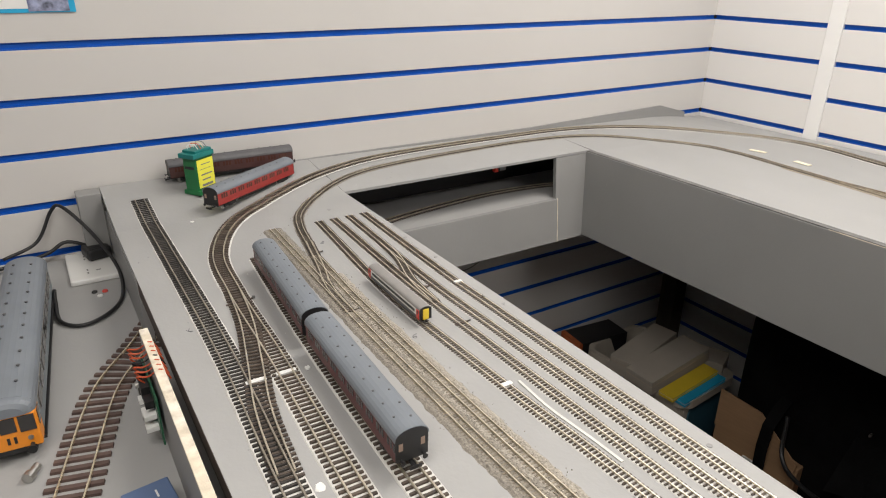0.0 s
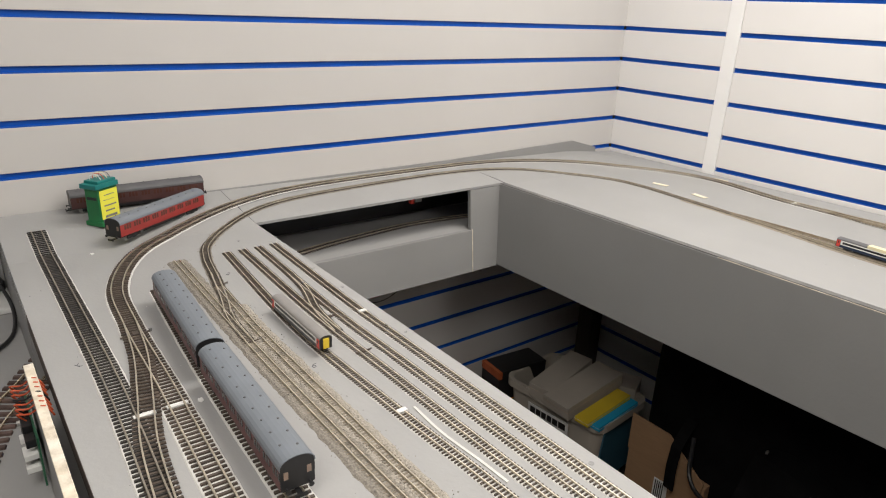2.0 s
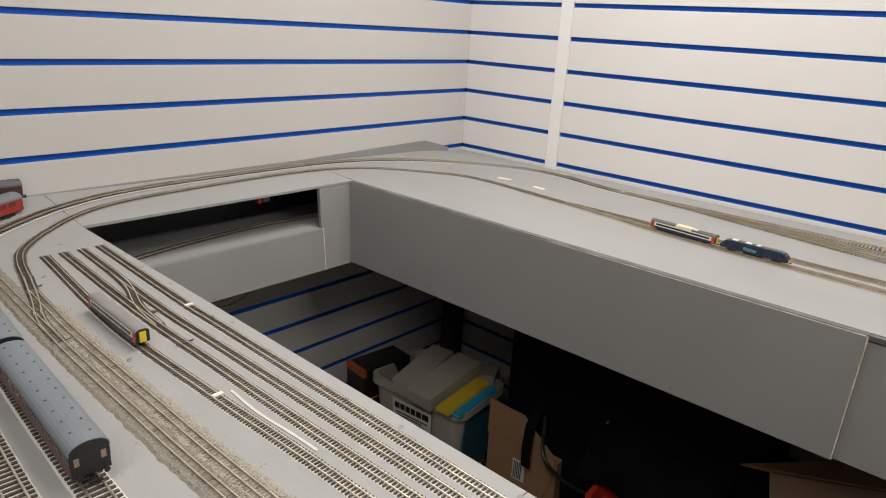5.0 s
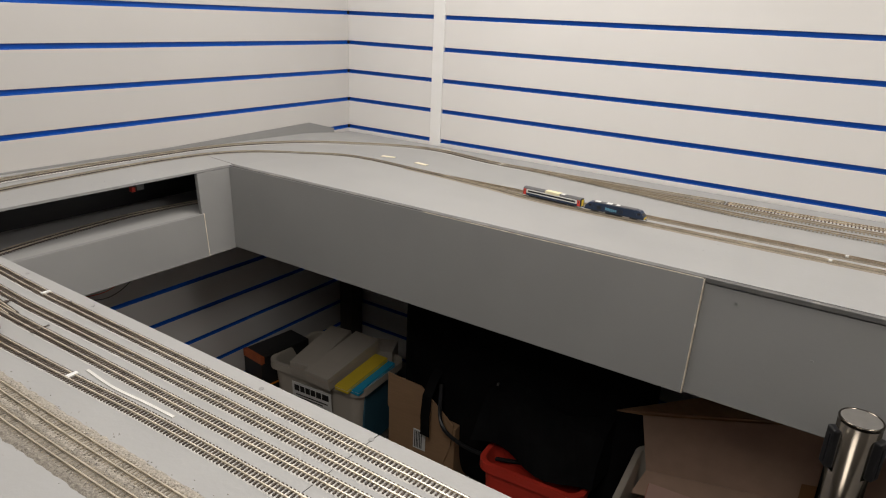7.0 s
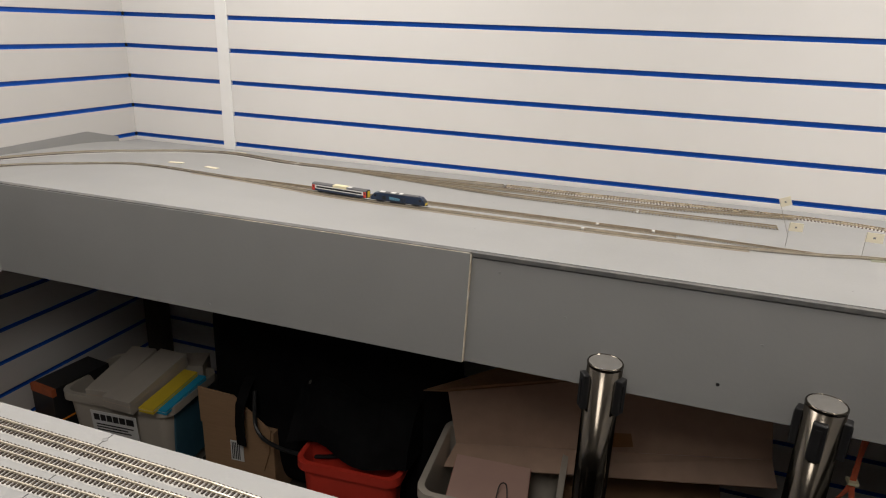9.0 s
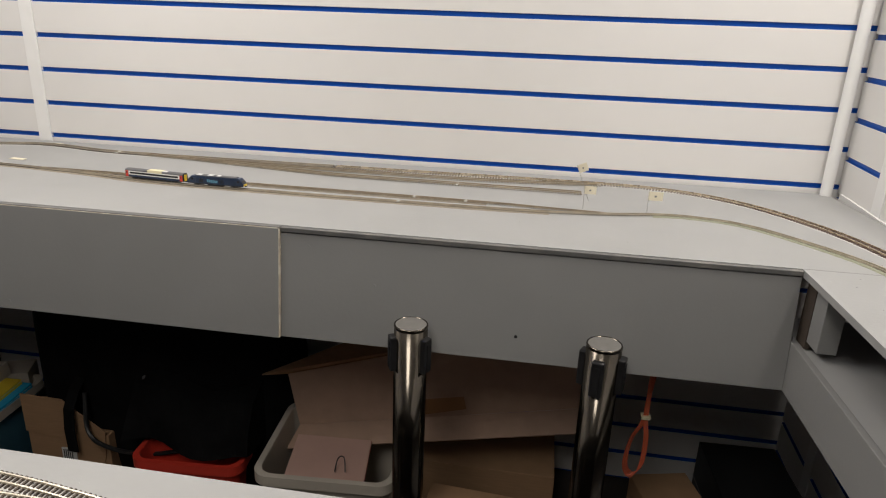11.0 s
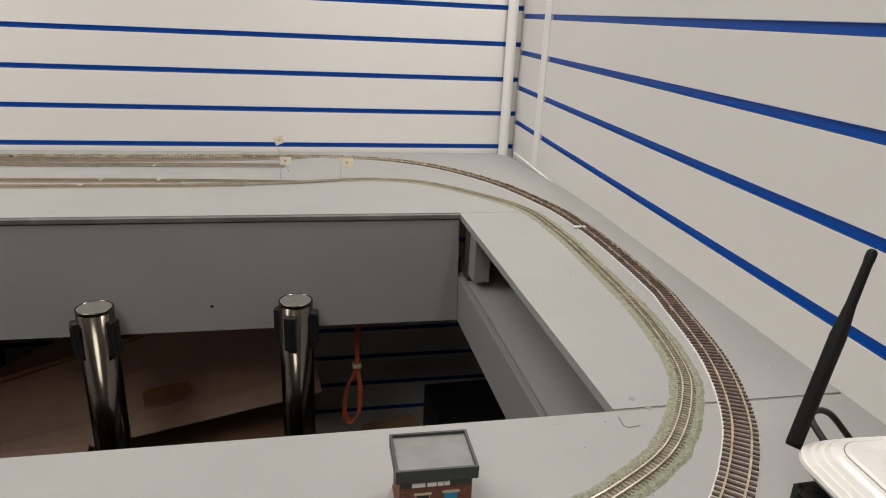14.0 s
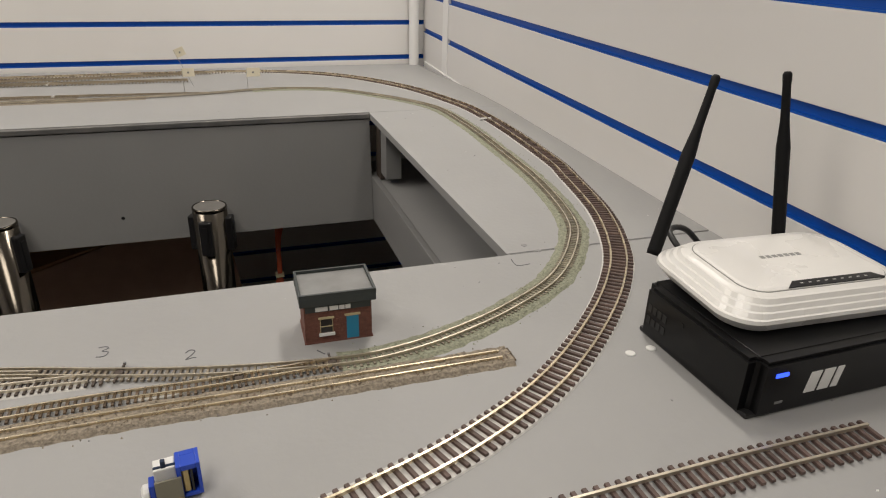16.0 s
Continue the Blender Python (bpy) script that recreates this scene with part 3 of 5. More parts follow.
M_BRICKM = mat("model red brick", (0.15, 0.06, 0.042), 0.75, var=0.25, scale=300, bump=0.4, bump_scale=400)
M_STONE = mat("cream lintel", (0.5, 0.42, 0.25), 0.7, var=0.1)
M_HUTROOF = mat("light grey roof felt", (0.23, 0.23, 0.225), 0.7, var=0.12, scale=60, second=(0.26, 0.28, 0.28), second_scale=40, second_amount=0.5)
M_HUTRIM = mat("dark slate fascia", (0.035, 0.043, 0.043), 0.5, var=0.1)
M_AERIAL = mat("matt black aerial", (0.006, 0.006, 0.0065), 0.6, var=0.1, spec=0.2)
M_INK = mat("pencil mark", (0.10, 0.10, 0.11), 0.8)
M_BRASS = mat("brass strip", (0.55, 0.42, 0.2), 0.3, metal=0.8, var=0.1)
M_SERVO = mat("blue servo plastic", (0.02, 0.07, 0.5), 0.35, var=0.06)
M_STEEL = mat("dull steel", (0.42, 0.41, 0.39), 0.4, metal=0.9, var=0.1)
M_STEELD = mat("dull grey brass plate", (0.26, 0.245, 0.19), 0.42, metal=0.6, var=0.1)
M_CAP = mat("brushed steel cap", (0.24, 0.23, 0.215), 0.5, metal=0.5, var=0.08, scale=60)
M_PCB = mat("green circuit board", (0.02, 0.10, 0.05), 0.4, var=0.1)
M_WIRER = mat("orange red wire", (0.55, 0.09, 0.03), 0.45)
M_WIREO = mat("salmon pink wire", (0.62, 0.13, 0.06), 0.5)
M_TUB = mat("grey white plastic tub", (0.46, 0.42, 0.36), 0.45, var=0.05)
M_TUBBL = mat("blue tinted plastic tub", (0.05, 0.14, 0.2), 0.35, var=0.1)
M_BOXW = mat("off white carton", (0.44, 0.40, 0.345), 0.7, var=0.05)
M_CARDP = mat("greyish brown carton inside", (0.46, 0.315, 0.235), 0.85, var=0.06, scale=30, second=(0.34, 0.235, 0.18), second_amount=0.5)
M_CARDE = mat("pale carton edge", (0.5, 0.4, 0.3), 0.85, var=0.1)
M_PINK = mat("pinkish paper", (0.55, 0.36, 0.3), 0.8, var=0.04)
M_TAPE = mat("brown parcel tape", (0.28, 0.14, 0.06), 0.3, var=0.06)
M_CYAN = mat("cyan print", (0.02, 0.36, 0.62), 0.4, var=0.04)
M_PRINT = mat("printed photo", (0.22, 0.24, 0.34), 0.4, var=0.7, scale=90, second=(0.03, 0.06, 0.3), second_scale=30, second_amount=0.8)
M_RUST = mat("dull orange print", (0.42, 0.10, 0.03), 0.5, var=0.2, scale=20)
M_CREAM = mat("cream sticky label", (0.78, 0.72, 0.48), 0.7, var=0.03)


# ---------------------------------------------------------------- rolling stock
def arch(width, z_side, z_top, n=10):
    """Half-round roof section."""
    return [(-width / 2 * math.cos(math.pi * i / n), z_side + (z_top - z_side) * math.sin(math.pi * i / n) ** 0.8) for i in range(n + 1)]


def prism(bm, section, x0, x1):
    a = [bm.verts.new((x0, y, z)) for y, z in section]
    b = [bm.verts.new((x1, y, z)) for y, z in section]
    n = len(section)
    for i in range(n):
        bm.faces.new((a[i], b[i], b[(i + 1) % n], a[(i + 1) % n]))
    bm.faces.new(a)
    bm.faces.new(b[::-1])


def bogie(parent, x, s, length=0.034):
    """A four-wheeled truck; s is the model's scale against the 1:76 size."""
    bm = bmesh.new()
    for side in (-1, 1):
        box(bm, -length * s / 2, length * s / 2, side * 0.0125 * s - 0.0012 * s, side * 0.0125 * s + 0.0012 * s, 0.004 * s, 0.0095 * s)
        box(bm, -0.004 * s, 0.004 * s, side * 0.0135 * s - 0.0012 * s, side * 0.0135 * s + 0.0012 * s, 0.003 * s, 0.007 * s)
    box(bm, -0.004 * s, 0.004 * s, -0.012 * s, 0.012 * s, 0.006 * s, 0.0125 * s)
    ob = part("bogie", bm, M_BLACK, parent)
    ob.location = (x, 0, 0)
    for wx in (-0.0165, 0.0165):
        bm = bmesh.new()
        for side in (-1, 1):
            cyl(bm, 0.0065 * s, 0.0065 * s, 0.0022 * s, pose(wx * s, side * 0.0082 * s + 0.0011 * s, 0.0062 * s, 90), 14)
        cyl(bm, 0.0012 * s, 0.0012 * s, 0.018 * s, pose(wx * s, 0.009 * s, 0.0062 * s, 90), 8)
        part("wheelset", bm, M_STEEL, ob)
    return ob


def coach_oo(m, label, paint, roof, length=0.247, glass=None, group="", windows=None, end_windows=True, vents=True):
    """A 1:76 compartment coach: body, roof, panes, bogies, buffers and couplings."""
    ob = empty("model_coach", m, label, "model coach", group)
    w, z0, z1, zt_ = 0.0345, 0.0125, 0.036, 0.0475
    L = length / 2
    bm = bmesh.new()
    box(bm, -L, L, -w / 2, w / 2, z0, z1, bevel=0.0006)
    part("body", bm, paint, ob)
    for e in (-1, 1):
        bm = bmesh.new()
        sec = [(-w / 2 * 0.99, z0)] + [(y * 0.99, z) for y, z in arch(w, z1, zt_ - 0.0003)] + [(w / 2 * 0.99, z0)]
        prism(bm, sec, e * L - (0.0004 if e < 0 else 0.0003), e * L + (0.0003 if e < 0 else 0.0004))
        part("end_wall", bm, M_BLACK, ob, "black end wall")
    sec = arch(w + 0.0016, z1, zt_, 12)
    inner = [(y * 0.96, z - 0.0008) for y, z in sec[::-1]]
    bm = bmesh.new()
    prism(bm, sec + inner, -L - 0.0008, L + 0.0008)
    rf = part("roof", bm, roof, ob)
    if vents:
        mesh = None
        for i in range(10):
            for side in (-1, 1):
                if mesh is None:
                    bm = bmesh.new()
                    lathe(bm, [(0.0007, 0), (0.0007, 0.0012), (0.0013, 0.0013), (0.0013, 0.0019), (0.0004, 0.0022)], Matrix.Identity(4), 8)
                    v = part("ventilator", bm, M_ROOFD, rf)
                    mesh = v.data
                else:
                    v = new("ventilator", mesh)
                    v.parent = rf
                v.location = (-L * 0.9 + L * 1.8 * (i + (0.25 if side > 0 else 0)) / 9.4, side * 0.0075, zt_ - 0.0021)
    meshes = {}
    for side in (-1, 1):
        x = -L + 0.010
        while x < L - 0.012:
            for dx, ww, hh in ((0, 0.0042, 0.0085), (0.0062, 0.0042, 0.0095), (0.0124, 0.0042, 0.0085)):
                key = (ww, hh)
                if key not in meshes:
                    bm = bmesh.new()
                    box(bm, 0, ww, -0.0003, 0.0003, 0, hh)
                    pn = part("window", bm, glass or M_GLASS, ob)
                    meshes[key] = pn.data
                else:
                    pn = new("window", meshes[key])
                    pn.parent = ob
                pn.location = (x + dx, side * w / 2, 0.0245)
            x += 0.0245
    for e in (-1, 1):
        if end_windows:
            for side in (-1, 1):
                bm = boxes((-0.0003, 0.0003, -0.0022, 0.0022, 0, 0.008), bevel=0.0)
                pn = part("end_window", bm, M_GLASSP, ob)
                pn.location = (e * (L + 0.0006), side * 0.0115, 0.0245)
        for side in (-1, 1):
            bm = bmesh.new()
            lathe(bm, [(0.0011, 0), (0.0011, 0.005), (0.0027, 0.0052), (0.0027, 0.0060)], pose(e * L, side * 0.0115, 0.0135, 0, 90 * e, 0), 10)
            part("buffer", bm, M_BLACK, ob)
        bm = bmesh.new()
        box(bm, min(e * (L - 0.004), e * (L + 0.009)), max(e * (L - 0.004), e * (L + 0.009)), -0.0022, 0.0022, 0.0065, 0.0080)
        box(bm, min(e * (L + 0.0075), e * (L + 0.009)), max(e * (L + 0.0075), e * (L + 0.009)), -0.0062, 0.0062, 0.0062, 0.0095)
        part("coupling", bm, M_BLACK, ob)
        bogie(ob, e * (L - 0.036), 1.0)
    bm = boxes((-L, L, -w / 2 + 0.002, w / 2 - 0.002, 0.0108, z0), (-0.03, 0.02, -0.012, -0.004, 0.005, 0.0109), (-0.02, 0.035, 0.004, 0.012, 0.005, 0.0109), (-0.06, 0.06, -0.0135, -0.0125, 0.0062, 0.0109), (-0.06, 0.06, 0.0125, 0.0135, 0.0062, 0.0109))
    part("underframe", bm, M_BLACK, ob)
    return ob


def on_track(x0, y0, x1, y1, rail=0.006):
    """A pose centred between two points of a track, x along it."""
    a = math.degrees(math.atan2(y1 - y0, x1 - x0))
    x, y = (x0 + x1) / 2, (y0 + y1) / 2
    slope = -math.degrees(math.atan2(zt(x1, y1) - zt(x0, y0), math.hypot(x1 - x0, y1 - y0)))
    return pose(x, y, (zt(x0, y0) + zt(x1, y1)) / 2 + rail, 0, slope, a)


coach_oo(on_track(0.509, -1.683, 0.757, -1.699), "maroon model coach with grey roof on a siding", M_MAROON, M_ROOF, 0.248, group="pair of maroon coaches")
coach_oo(on_track(0.771, -1.6995, 1.018, -1.7085), "maroon model coach with grey vented roof", M_MAROON, M_ROOF, 0.247, group="pair of maroon coaches")
red = coach_oo(pose(0.151, -1.594, zt(0.15, -1.6) + 0.0015, 0, 0.5, 125), "crimson model coach off its bogie, parked loose", M_RED, M_ROOF, 0.242, M_GLASSR)
coach_oo(pose(0.032, -1.600, zt(0.032, -1.6) + 0.0008, 0, 0, 90), "dusty dark maroon model coach standing against the wall", M_DMAR, M_ROOFD, 0.262, M_GLASSR)


def n_bogie(parent, x):
    return bogie(parent, x, 0.5)


def n_coach(m, label, lower, stripe, band, door, end, roof, roof_label=False, length=0.157):
    """A 1:148 air-conditioned coach."""
    ob = empty("model_coach", m, label, "model coach")
    L, w = length / 2, 0.0185
    part("body", boxes((-L, L, -w / 2, w / 2, 0.0050, 0.0195), bevel=0.0006), lower, ob)
    bm = bmesh.new()
    sec = arch(w, 0.0195, 0.0245, 10)
    prism(bm, sec, -L, L)
    rf = part("roof", bm, roof, ob)
    part("underframe", boxes((-L * 0.55, L * 0.55, -0.0075, 0.0075, 0.0015, 0.0052), bevel=0.0005), M_BLACK, ob)
    for side in (-1, 1):
        y = side * w / 2
        part("stripe", boxes((-L + 0.009, L - 0.009, y - 0.00025, y + 0.00025, 0.0105, 0.0195)), stripe, ob)
        part("window_band", boxes((-L + 0.013, L - 0.013, y - 0.0004, y + 0.0004, 0.0128, 0.0172)), band, ob)
        for e in (-1, 1):
            part("door", boxes((e * (L - 0.0045) - 0.0035, e * (L - 0.0045) + 0.0035, y - 0.0004, y + 0.0004, 0.0060, 0.0195)), door, ob)
            part("door_window", boxes((e * (L - 0.0045) - 0.0012, e * (L - 0.0045) + 0.0012, y - 0.0006, y + 0.0006, 0.0130, 0.0175)), M_GLASS, ob)
        for i in range(9):
            x = -L + 0.020 + i * (2 * L - 0.04) / 8
            part("window", boxes((x - 0.0055, x + 0.0055, y - 0.0006, y + 0.0006, 0.0134, 0.0166)), M_GLASS, ob)
    for e in (-1, 1):
        bm = bmesh.new()
        sec2 = [(-w / 2 * 0.97, 0.0050)] + [(y * 0.97, z - 0.0004) for y, z in sec] + [(w / 2 * 0.97, 0.0050)]
        prism(bm, sec2, e * L - 0.0003, e * L + 0.0003)
        part("end_wall", bm, M_BLACK, ob)
        part("gangway", boxes((e * L - 0.0004, e * L + 0.0012 * (e > 0) + 0.0004, -0.0042, 0.0042, 0.0060, 0.0205)) if e > 0 else boxes((-L - 0.0016, -L + 0.0004, -0.0042, 0.0042, 0.0060, 0.0205)), end, ob, "yellow gangway end")
        part("coupling", boxes((min(e * L, e * (L + 0.005)), max(e * L, e * (L + 0.005)), -0.0012, 0.0012, 0.0035, 0.0052)), M_BLACK, ob)
        n_bogie(ob, e * (L - 0.024))
    if roof_label:
        part("sticker", boxes((-0.017, 0.022, -0.0082, 0.0060, 0.0240, 0.0250), (-0.017, 0.022, -0.0095, -0.0086, 0.0186, 0.0248)), M_CREAM, rf, "cream sticky label")
        part("roof_patch", boxes((0.024, 0.034, -0.0072, 0.003, 0.0236, 0.0247)), M_WHITE, rf)
    return ob


n_coach(on_track(0.628, -1.5545, 0.786, -1.5565, 0.0044), "small grey coach with red doors and a yellow end", M_ROOFD, M_WHITE, M_GLASS, M_VERM, M_YELLOW, M_ROOFS)
n_coach(on_track(0.965, -0.438, 1.122, -0.4545, 0.0044), "small navy and white coach with a cream roof label", M_NAVY, M_WHITE, M_GLASS, M_VERM, M_YELLOW, M_ROOFD, True)


def n_loco(m):
    ob = empty("model_locomotive", m, "small dark blue diesel locomotive on the inner track", "model locomotive")
    L, w = 0.0695, 0.0185
    bm = bmesh.new()
    sec = [(-L, 0.0050), (-L - 0.0005, 0.0105), (-L + 0.0065, 0.0185), (-L + 0.0105, 0.0225), (L - 0.0105, 0.0225), (L - 0.0065, 0.0185), (L + 0.0005, 0.0105), (L, 0.0050)]
    a = [bm.verts.new((x, -w / 2 * (0.9 if z > 0.021 else 1), z)) for x, z in sec]
    b = [bm.verts.new((x, w / 2 * (0.9 if z > 0.021 else 1), z)) for x, z in sec]
    for i in range(len(sec)):
        bm.faces.new((a[i], a[(i + 1) % len(sec)], b[(i + 1) % len(sec)], b[i]))
    bm.faces.new(a[::-1])
    bm.faces.new(b)
    part("body", bm, M_NAVY, ob)
    part("roof", boxes((-0.050, 0.052, -0.0072, 0.0072, 0.0222, 0.0243), bevel=0.0006), M_ROOFD, ob)
    for x0, x1 in ((-0.048, -0.036), (-0.020, -0.008), (0.002, 0.010)):
        part("roof_grille", boxes((x0, x1, -0.0055, 0.0055, 0.0241, 0.0253), bevel=0.0003), M_WHITE, ob, "pale roof grille")
    for e in (-1, 1):
        tilt = pose(e * (L - 0.0030), 0, 0.0148, 0, -e * 41, 0) if e > 0 else pose(-(L - 0.0030), 0, 0.0148, 0, 41, 0)
        part("windscreen", boxes((-0.0003, 0.0004, -0.0070, 0.0070, -0.0030, 0.0034)), M_GLASS, ob).matrix_local = tilt
        part("nose_panel", boxes((e * (L + 0.0003) - 0.0004, e * (L + 0.0003) + 0.0004, -0.0075, 0.0075, 0.0055, 0.0102)), M_YELLOW, ob, "yellow warning panel")
        part("coupling", boxes((min(e * L, e * (L + 0.005)), max(e * L, e * (L + 0.005)), -0.0012, 0.0012, 0.0035, 0.0052)), M_BLACK, ob)
        n_bogie(ob, e * 0.046)
        for side in (-1, 1):
            y = side * w / 2
            part("cab_window", boxes((e * 0.0575 - 0.0026, e * 0.0575 + 0.0026, y - 0.0004, y + 0.0004, 0.0135, 0.0180)), M_GLASS, ob)
            part("cab_door", boxes((e * 0.0505 - 0.0022, e * 0.0505 + 0.0022, y - 0.0003, y + 0.0003, 0.0065, 0.0185)), M_NAVY, ob)
    for side in (-1, 1):
        y = side * w / 2
        for i in range(6):
            part("logo_bar", boxes((-0.020 + i * 0.0045, -0.0165 + i * 0.0045, y - 0.0004, y + 0.0004, 0.0088 + 0.0005 * abs(i - 3), 0.0165 - 0.0004 * i)), M_TEALB, ob, "pale blue emblem bar")
        for i in range(7):
            x = -0.040 + i * 0.0028 if i < 4 else 0.010 + (i - 4) * 0.0045
            part("side_grille", boxes((x, x + 0.0020, y - 0.0004, y + 0.0004, 0.0085, 0.0170)), M_BLACK, ob)
        part("sill", boxes((-L + 0.004, L - 0.004, y - 0.0005, y + 0.0005, 0.0050, 0.0062)), M_BLACK, ob)
    part("fuel_tank", boxes((-0.020, 0.020, -0.008, 0.008, 0.0018, 0.0052), bevel=0.0006), M_BLACK, ob)
    return ob


n_loco(on_track(1.130, -0.455, 1.274, -0.4585, 0.0044))


# ---------------------------------------------------------------- things on the boards
# green device with a yellow label between the two loose coaches
g = empty("points_controller", pose(0.1, -1.683, zt(0.1, -1.683), 0, 0, 35) @ Matrix.Scale(1.14, 4), "green plastic boxed device with a yellow label and wires", "electronic device")
part("case", boxes((-0.014, 0.014, -0.022, 0.022, 0.006, 0.066), bevel=0.0015), M_GREEN, g)
part("foot", boxes((-0.018, 0.018, -0.024, 0.024, 0.0, 0.008), bevel=0.001), M_GREEN, g)
part("terminal_block", boxes((-0.016, 0.018, -0.029, 0.022, 0.0665, 0.0745), (-0.014, 0.015, -0.020, 0.020, 0.0745, 0.079), bevel=0.0008), M_TEAL, g, "teal screw terminal block")
lab = part("sticker", boxes((0.0141, 0.0148, -0.019, 0.020, 0.012, 0.062)), M_YLABEL, g, "yellow printed label")
for i, (a, b, h) in enumerate(((-0.010, 0.012, 0.0015), (-0.014, 0.012, 0.0008), (-0.012, 0.015, 0.0025), (-0.010, 0.010, 0.0025), (-0.012, 0.014, 0.004))):
    z = 0.054 - i * 0.009
    part("print_bar", boxes((0.0147, 0.0150, a, b, z - h, z)), M_DGREY, lab)
part("slot", boxes((-0.0143, -0.0137, -0.012, 0.010, 0.040, 0.047)), M_BLACK, g)
part("front_slot", boxes((-0.010, 0.010, -0.0224, -0.0217, 0.046, 0.051)), M_BLACK, g)
for i, mt in enumerate((M_WHITE, M_WIRER, M_CREAM, M_DGREY)):
    bm = bmesh.new()
    y = -0.012 + i * 0.007
    tube(bm, spline([(-0.008, y, 0.078), (-0.006, y - 0.002, 0.086 + 0.001 * i), (0.003, y + 0.004, 0.0875), (0.010, y + 0.006, 0.078)], 0.002), 0.0007, 6)
    part("wire", bm, mt, g)

# model hut
hut = empty("model_hut", pose(2.197, -1.519, 1.0, 0, 0, -1), "red brick model hut with a flat grey roof", "model building")
bm = bmesh.new()
HW, HD, HH = 0.0275, 0.0195, 0.036
for r in ((-HW, HW, -HD, -HD + 0.002, 0, HH), (-HW, HW, HD - 0.002, HD, 0, HH), (-HW, -HW + 0.002, -HD + 0.002, HD - 0.002, 0, HH), (HW - 0.002, HW, -HD + 0.002, HD - 0.002, 0, HH)):
    box(bm, *r)
walls = part("walls", bm, M_BRICKM, hut)
tagged(walls, kind="stuff")
courses = None
for i in range(11):
    z = 0.0012 + i * 0.0029
    off = 0.003 if i % 2 else 0.0
    for k in range(9):
        x0 = -HW + 0.0004 + k * 0.0062 - off
        x0, x1 = max(-HW + 0.0002, x0), min(HW - 0.0002, x0 + 0.0057)
        if x1 - x0 < 0.001 or (x1 > 0.0055 and x0 < 0.0175 and z < 0.024) or (x1 > -0.0165 and x0 < -0.0035 and 0.007 < z < 0.024) or z > 0.031:
            continue
        if courses is None:
            courses = bmesh.new()
        box(courses, x0, x1, -HD - 0.0003, -HD + 0.0002, z, z + 0.0025)
tagged(part("brick_skin", courses, M_BRICKM, hut), kind="stuff")
part("plinth", boxes((-HW - 0.0008, HW + 0.0008, -HD - 0.0008, HD + 0.0008, 0, 0.0014)), M_BRICKM, hut)
door = part("door", boxes((0.0065, 0.0165, -HD - 0.0006, -HD + 0.0004, 0.001, 0.0225)), M_DOORBL, hut, "bright blue door")
part("door_lintel", boxes((0.0050, 0.0180, -HD - 0.0010, -HD + 0.0004, 0.0228, 0.0248)), M_STONE, hut, "cream lintel")
win = part("window", boxes((-0.0150, -0.0050, -HD - 0.0004, -HD + 0.0004, 0.0095, 0.0215)), M_GLASS, hut)
part("window_frame", boxes((-0.0152, -0.0148, -HD - 0.0009, -HD, 0.0095, 0.0215), (-0.0052, -0.0048, -HD - 0.0009, -HD, 0.0095, 0.0215), (-0.0152, -0.0048, -HD - 0.0009, -HD, 0.0150, 0.0156)), M_STONE, win)
part("window_sill", boxes((-0.0165, -0.0035, -HD - 0.0022, -HD, 0.0070, 0.0092)), M_WHITE, win)
part("window_lintel", boxes((-0.0165, -0.0035, -HD - 0.0010, -HD, 0.0222, 0.0240)), M_STONE, win)
roofo = part("roof", boxes((-HW - 0.0035, HW + 0.0035, -HD - 0.004, HD + 0.004, 0.0362, 0.0435), bevel=0.0005), M_HUTRIM, hut, "dark slate grey fascia round a flat roof")
part("roof_rim", boxes((-HW - 0.0035, HW + 0.0035, -HD - 0.004, -HD - 0.002, 0.0434, 0.047), (-HW - 0.0035, HW + 0.0035, HD + 0.002, HD + 0.004, 0.0434, 0.047), (-HW - 0.0035, -HW - 0.0015, -HD - 0.002, HD + 0.002, 0.0434, 0.047), (HW + 0.0015, HW + 0.0035, -HD - 0.002, HD + 0.002, 0.0434, 0.047)), M_HUTRIM, roofo)
part("roof_felt", boxes((-HW - 0.0015, HW + 0.0015, -HD - 0.002, HD + 0.002, 0.0434, 0.0444)), M_HUTROOF, roofo, "worn mid grey felt")
sgn = part("clerestory", boxes((-HW + 0.001, HW - 0.001, -HD - 0.0012, -HD - 0.0002, 0.0295, 0.0360)), M_HUTRIM, hut)
for x0, x1 in ((-0.0185, -0.0085), (-0.0070, 0.0000), (0.0008, 0.0052), (0.0058, 0.0100)):
    part("pane", boxes((x0, x1, -HD - 0.0016, -HD - 0.0010, 0.0302, 0.0340)), M_WHITE, sgn)

# command station, router
z21 = empty("command_station", pose(2.543, -1.655, 1.0, 0, 0, 1), "black digital command station with a blue lamp", "electronic device")
bm = bmesh.new()
box(bm, -0.094, 0.090, -0.066, 0.066, 0.004, 0.046)
bmesh.ops.bevel(bm, geom=[e for e in bm.edges if abs(e.verts[0].co.z - e.verts[1].co.z) > 0.02], offset=0.009, segments=5, affect="EDGES")
bmesh.ops.bevel(bm, geom=[e for e in bm.edges if abs(e.verts[0].co.z - e.verts[1].co.z) < 0.001 and e.verts[0].co.z > 0.04], offset=0.0025, segments=2, affect="EDGES")
case = part("case", bm, M_GLOSSBLK, z21)
part("top_panel", boxes((-0.084, 0.080, -0.056, 0.056, 0.0458, 0.0466), bevel=0.0003), M_SATBLK, z21)
part("base", boxes((-0.092, 0.088, -0.064, 0.064, 0.0, 0.0042), bevel=0.001), M_BLACK, z21)
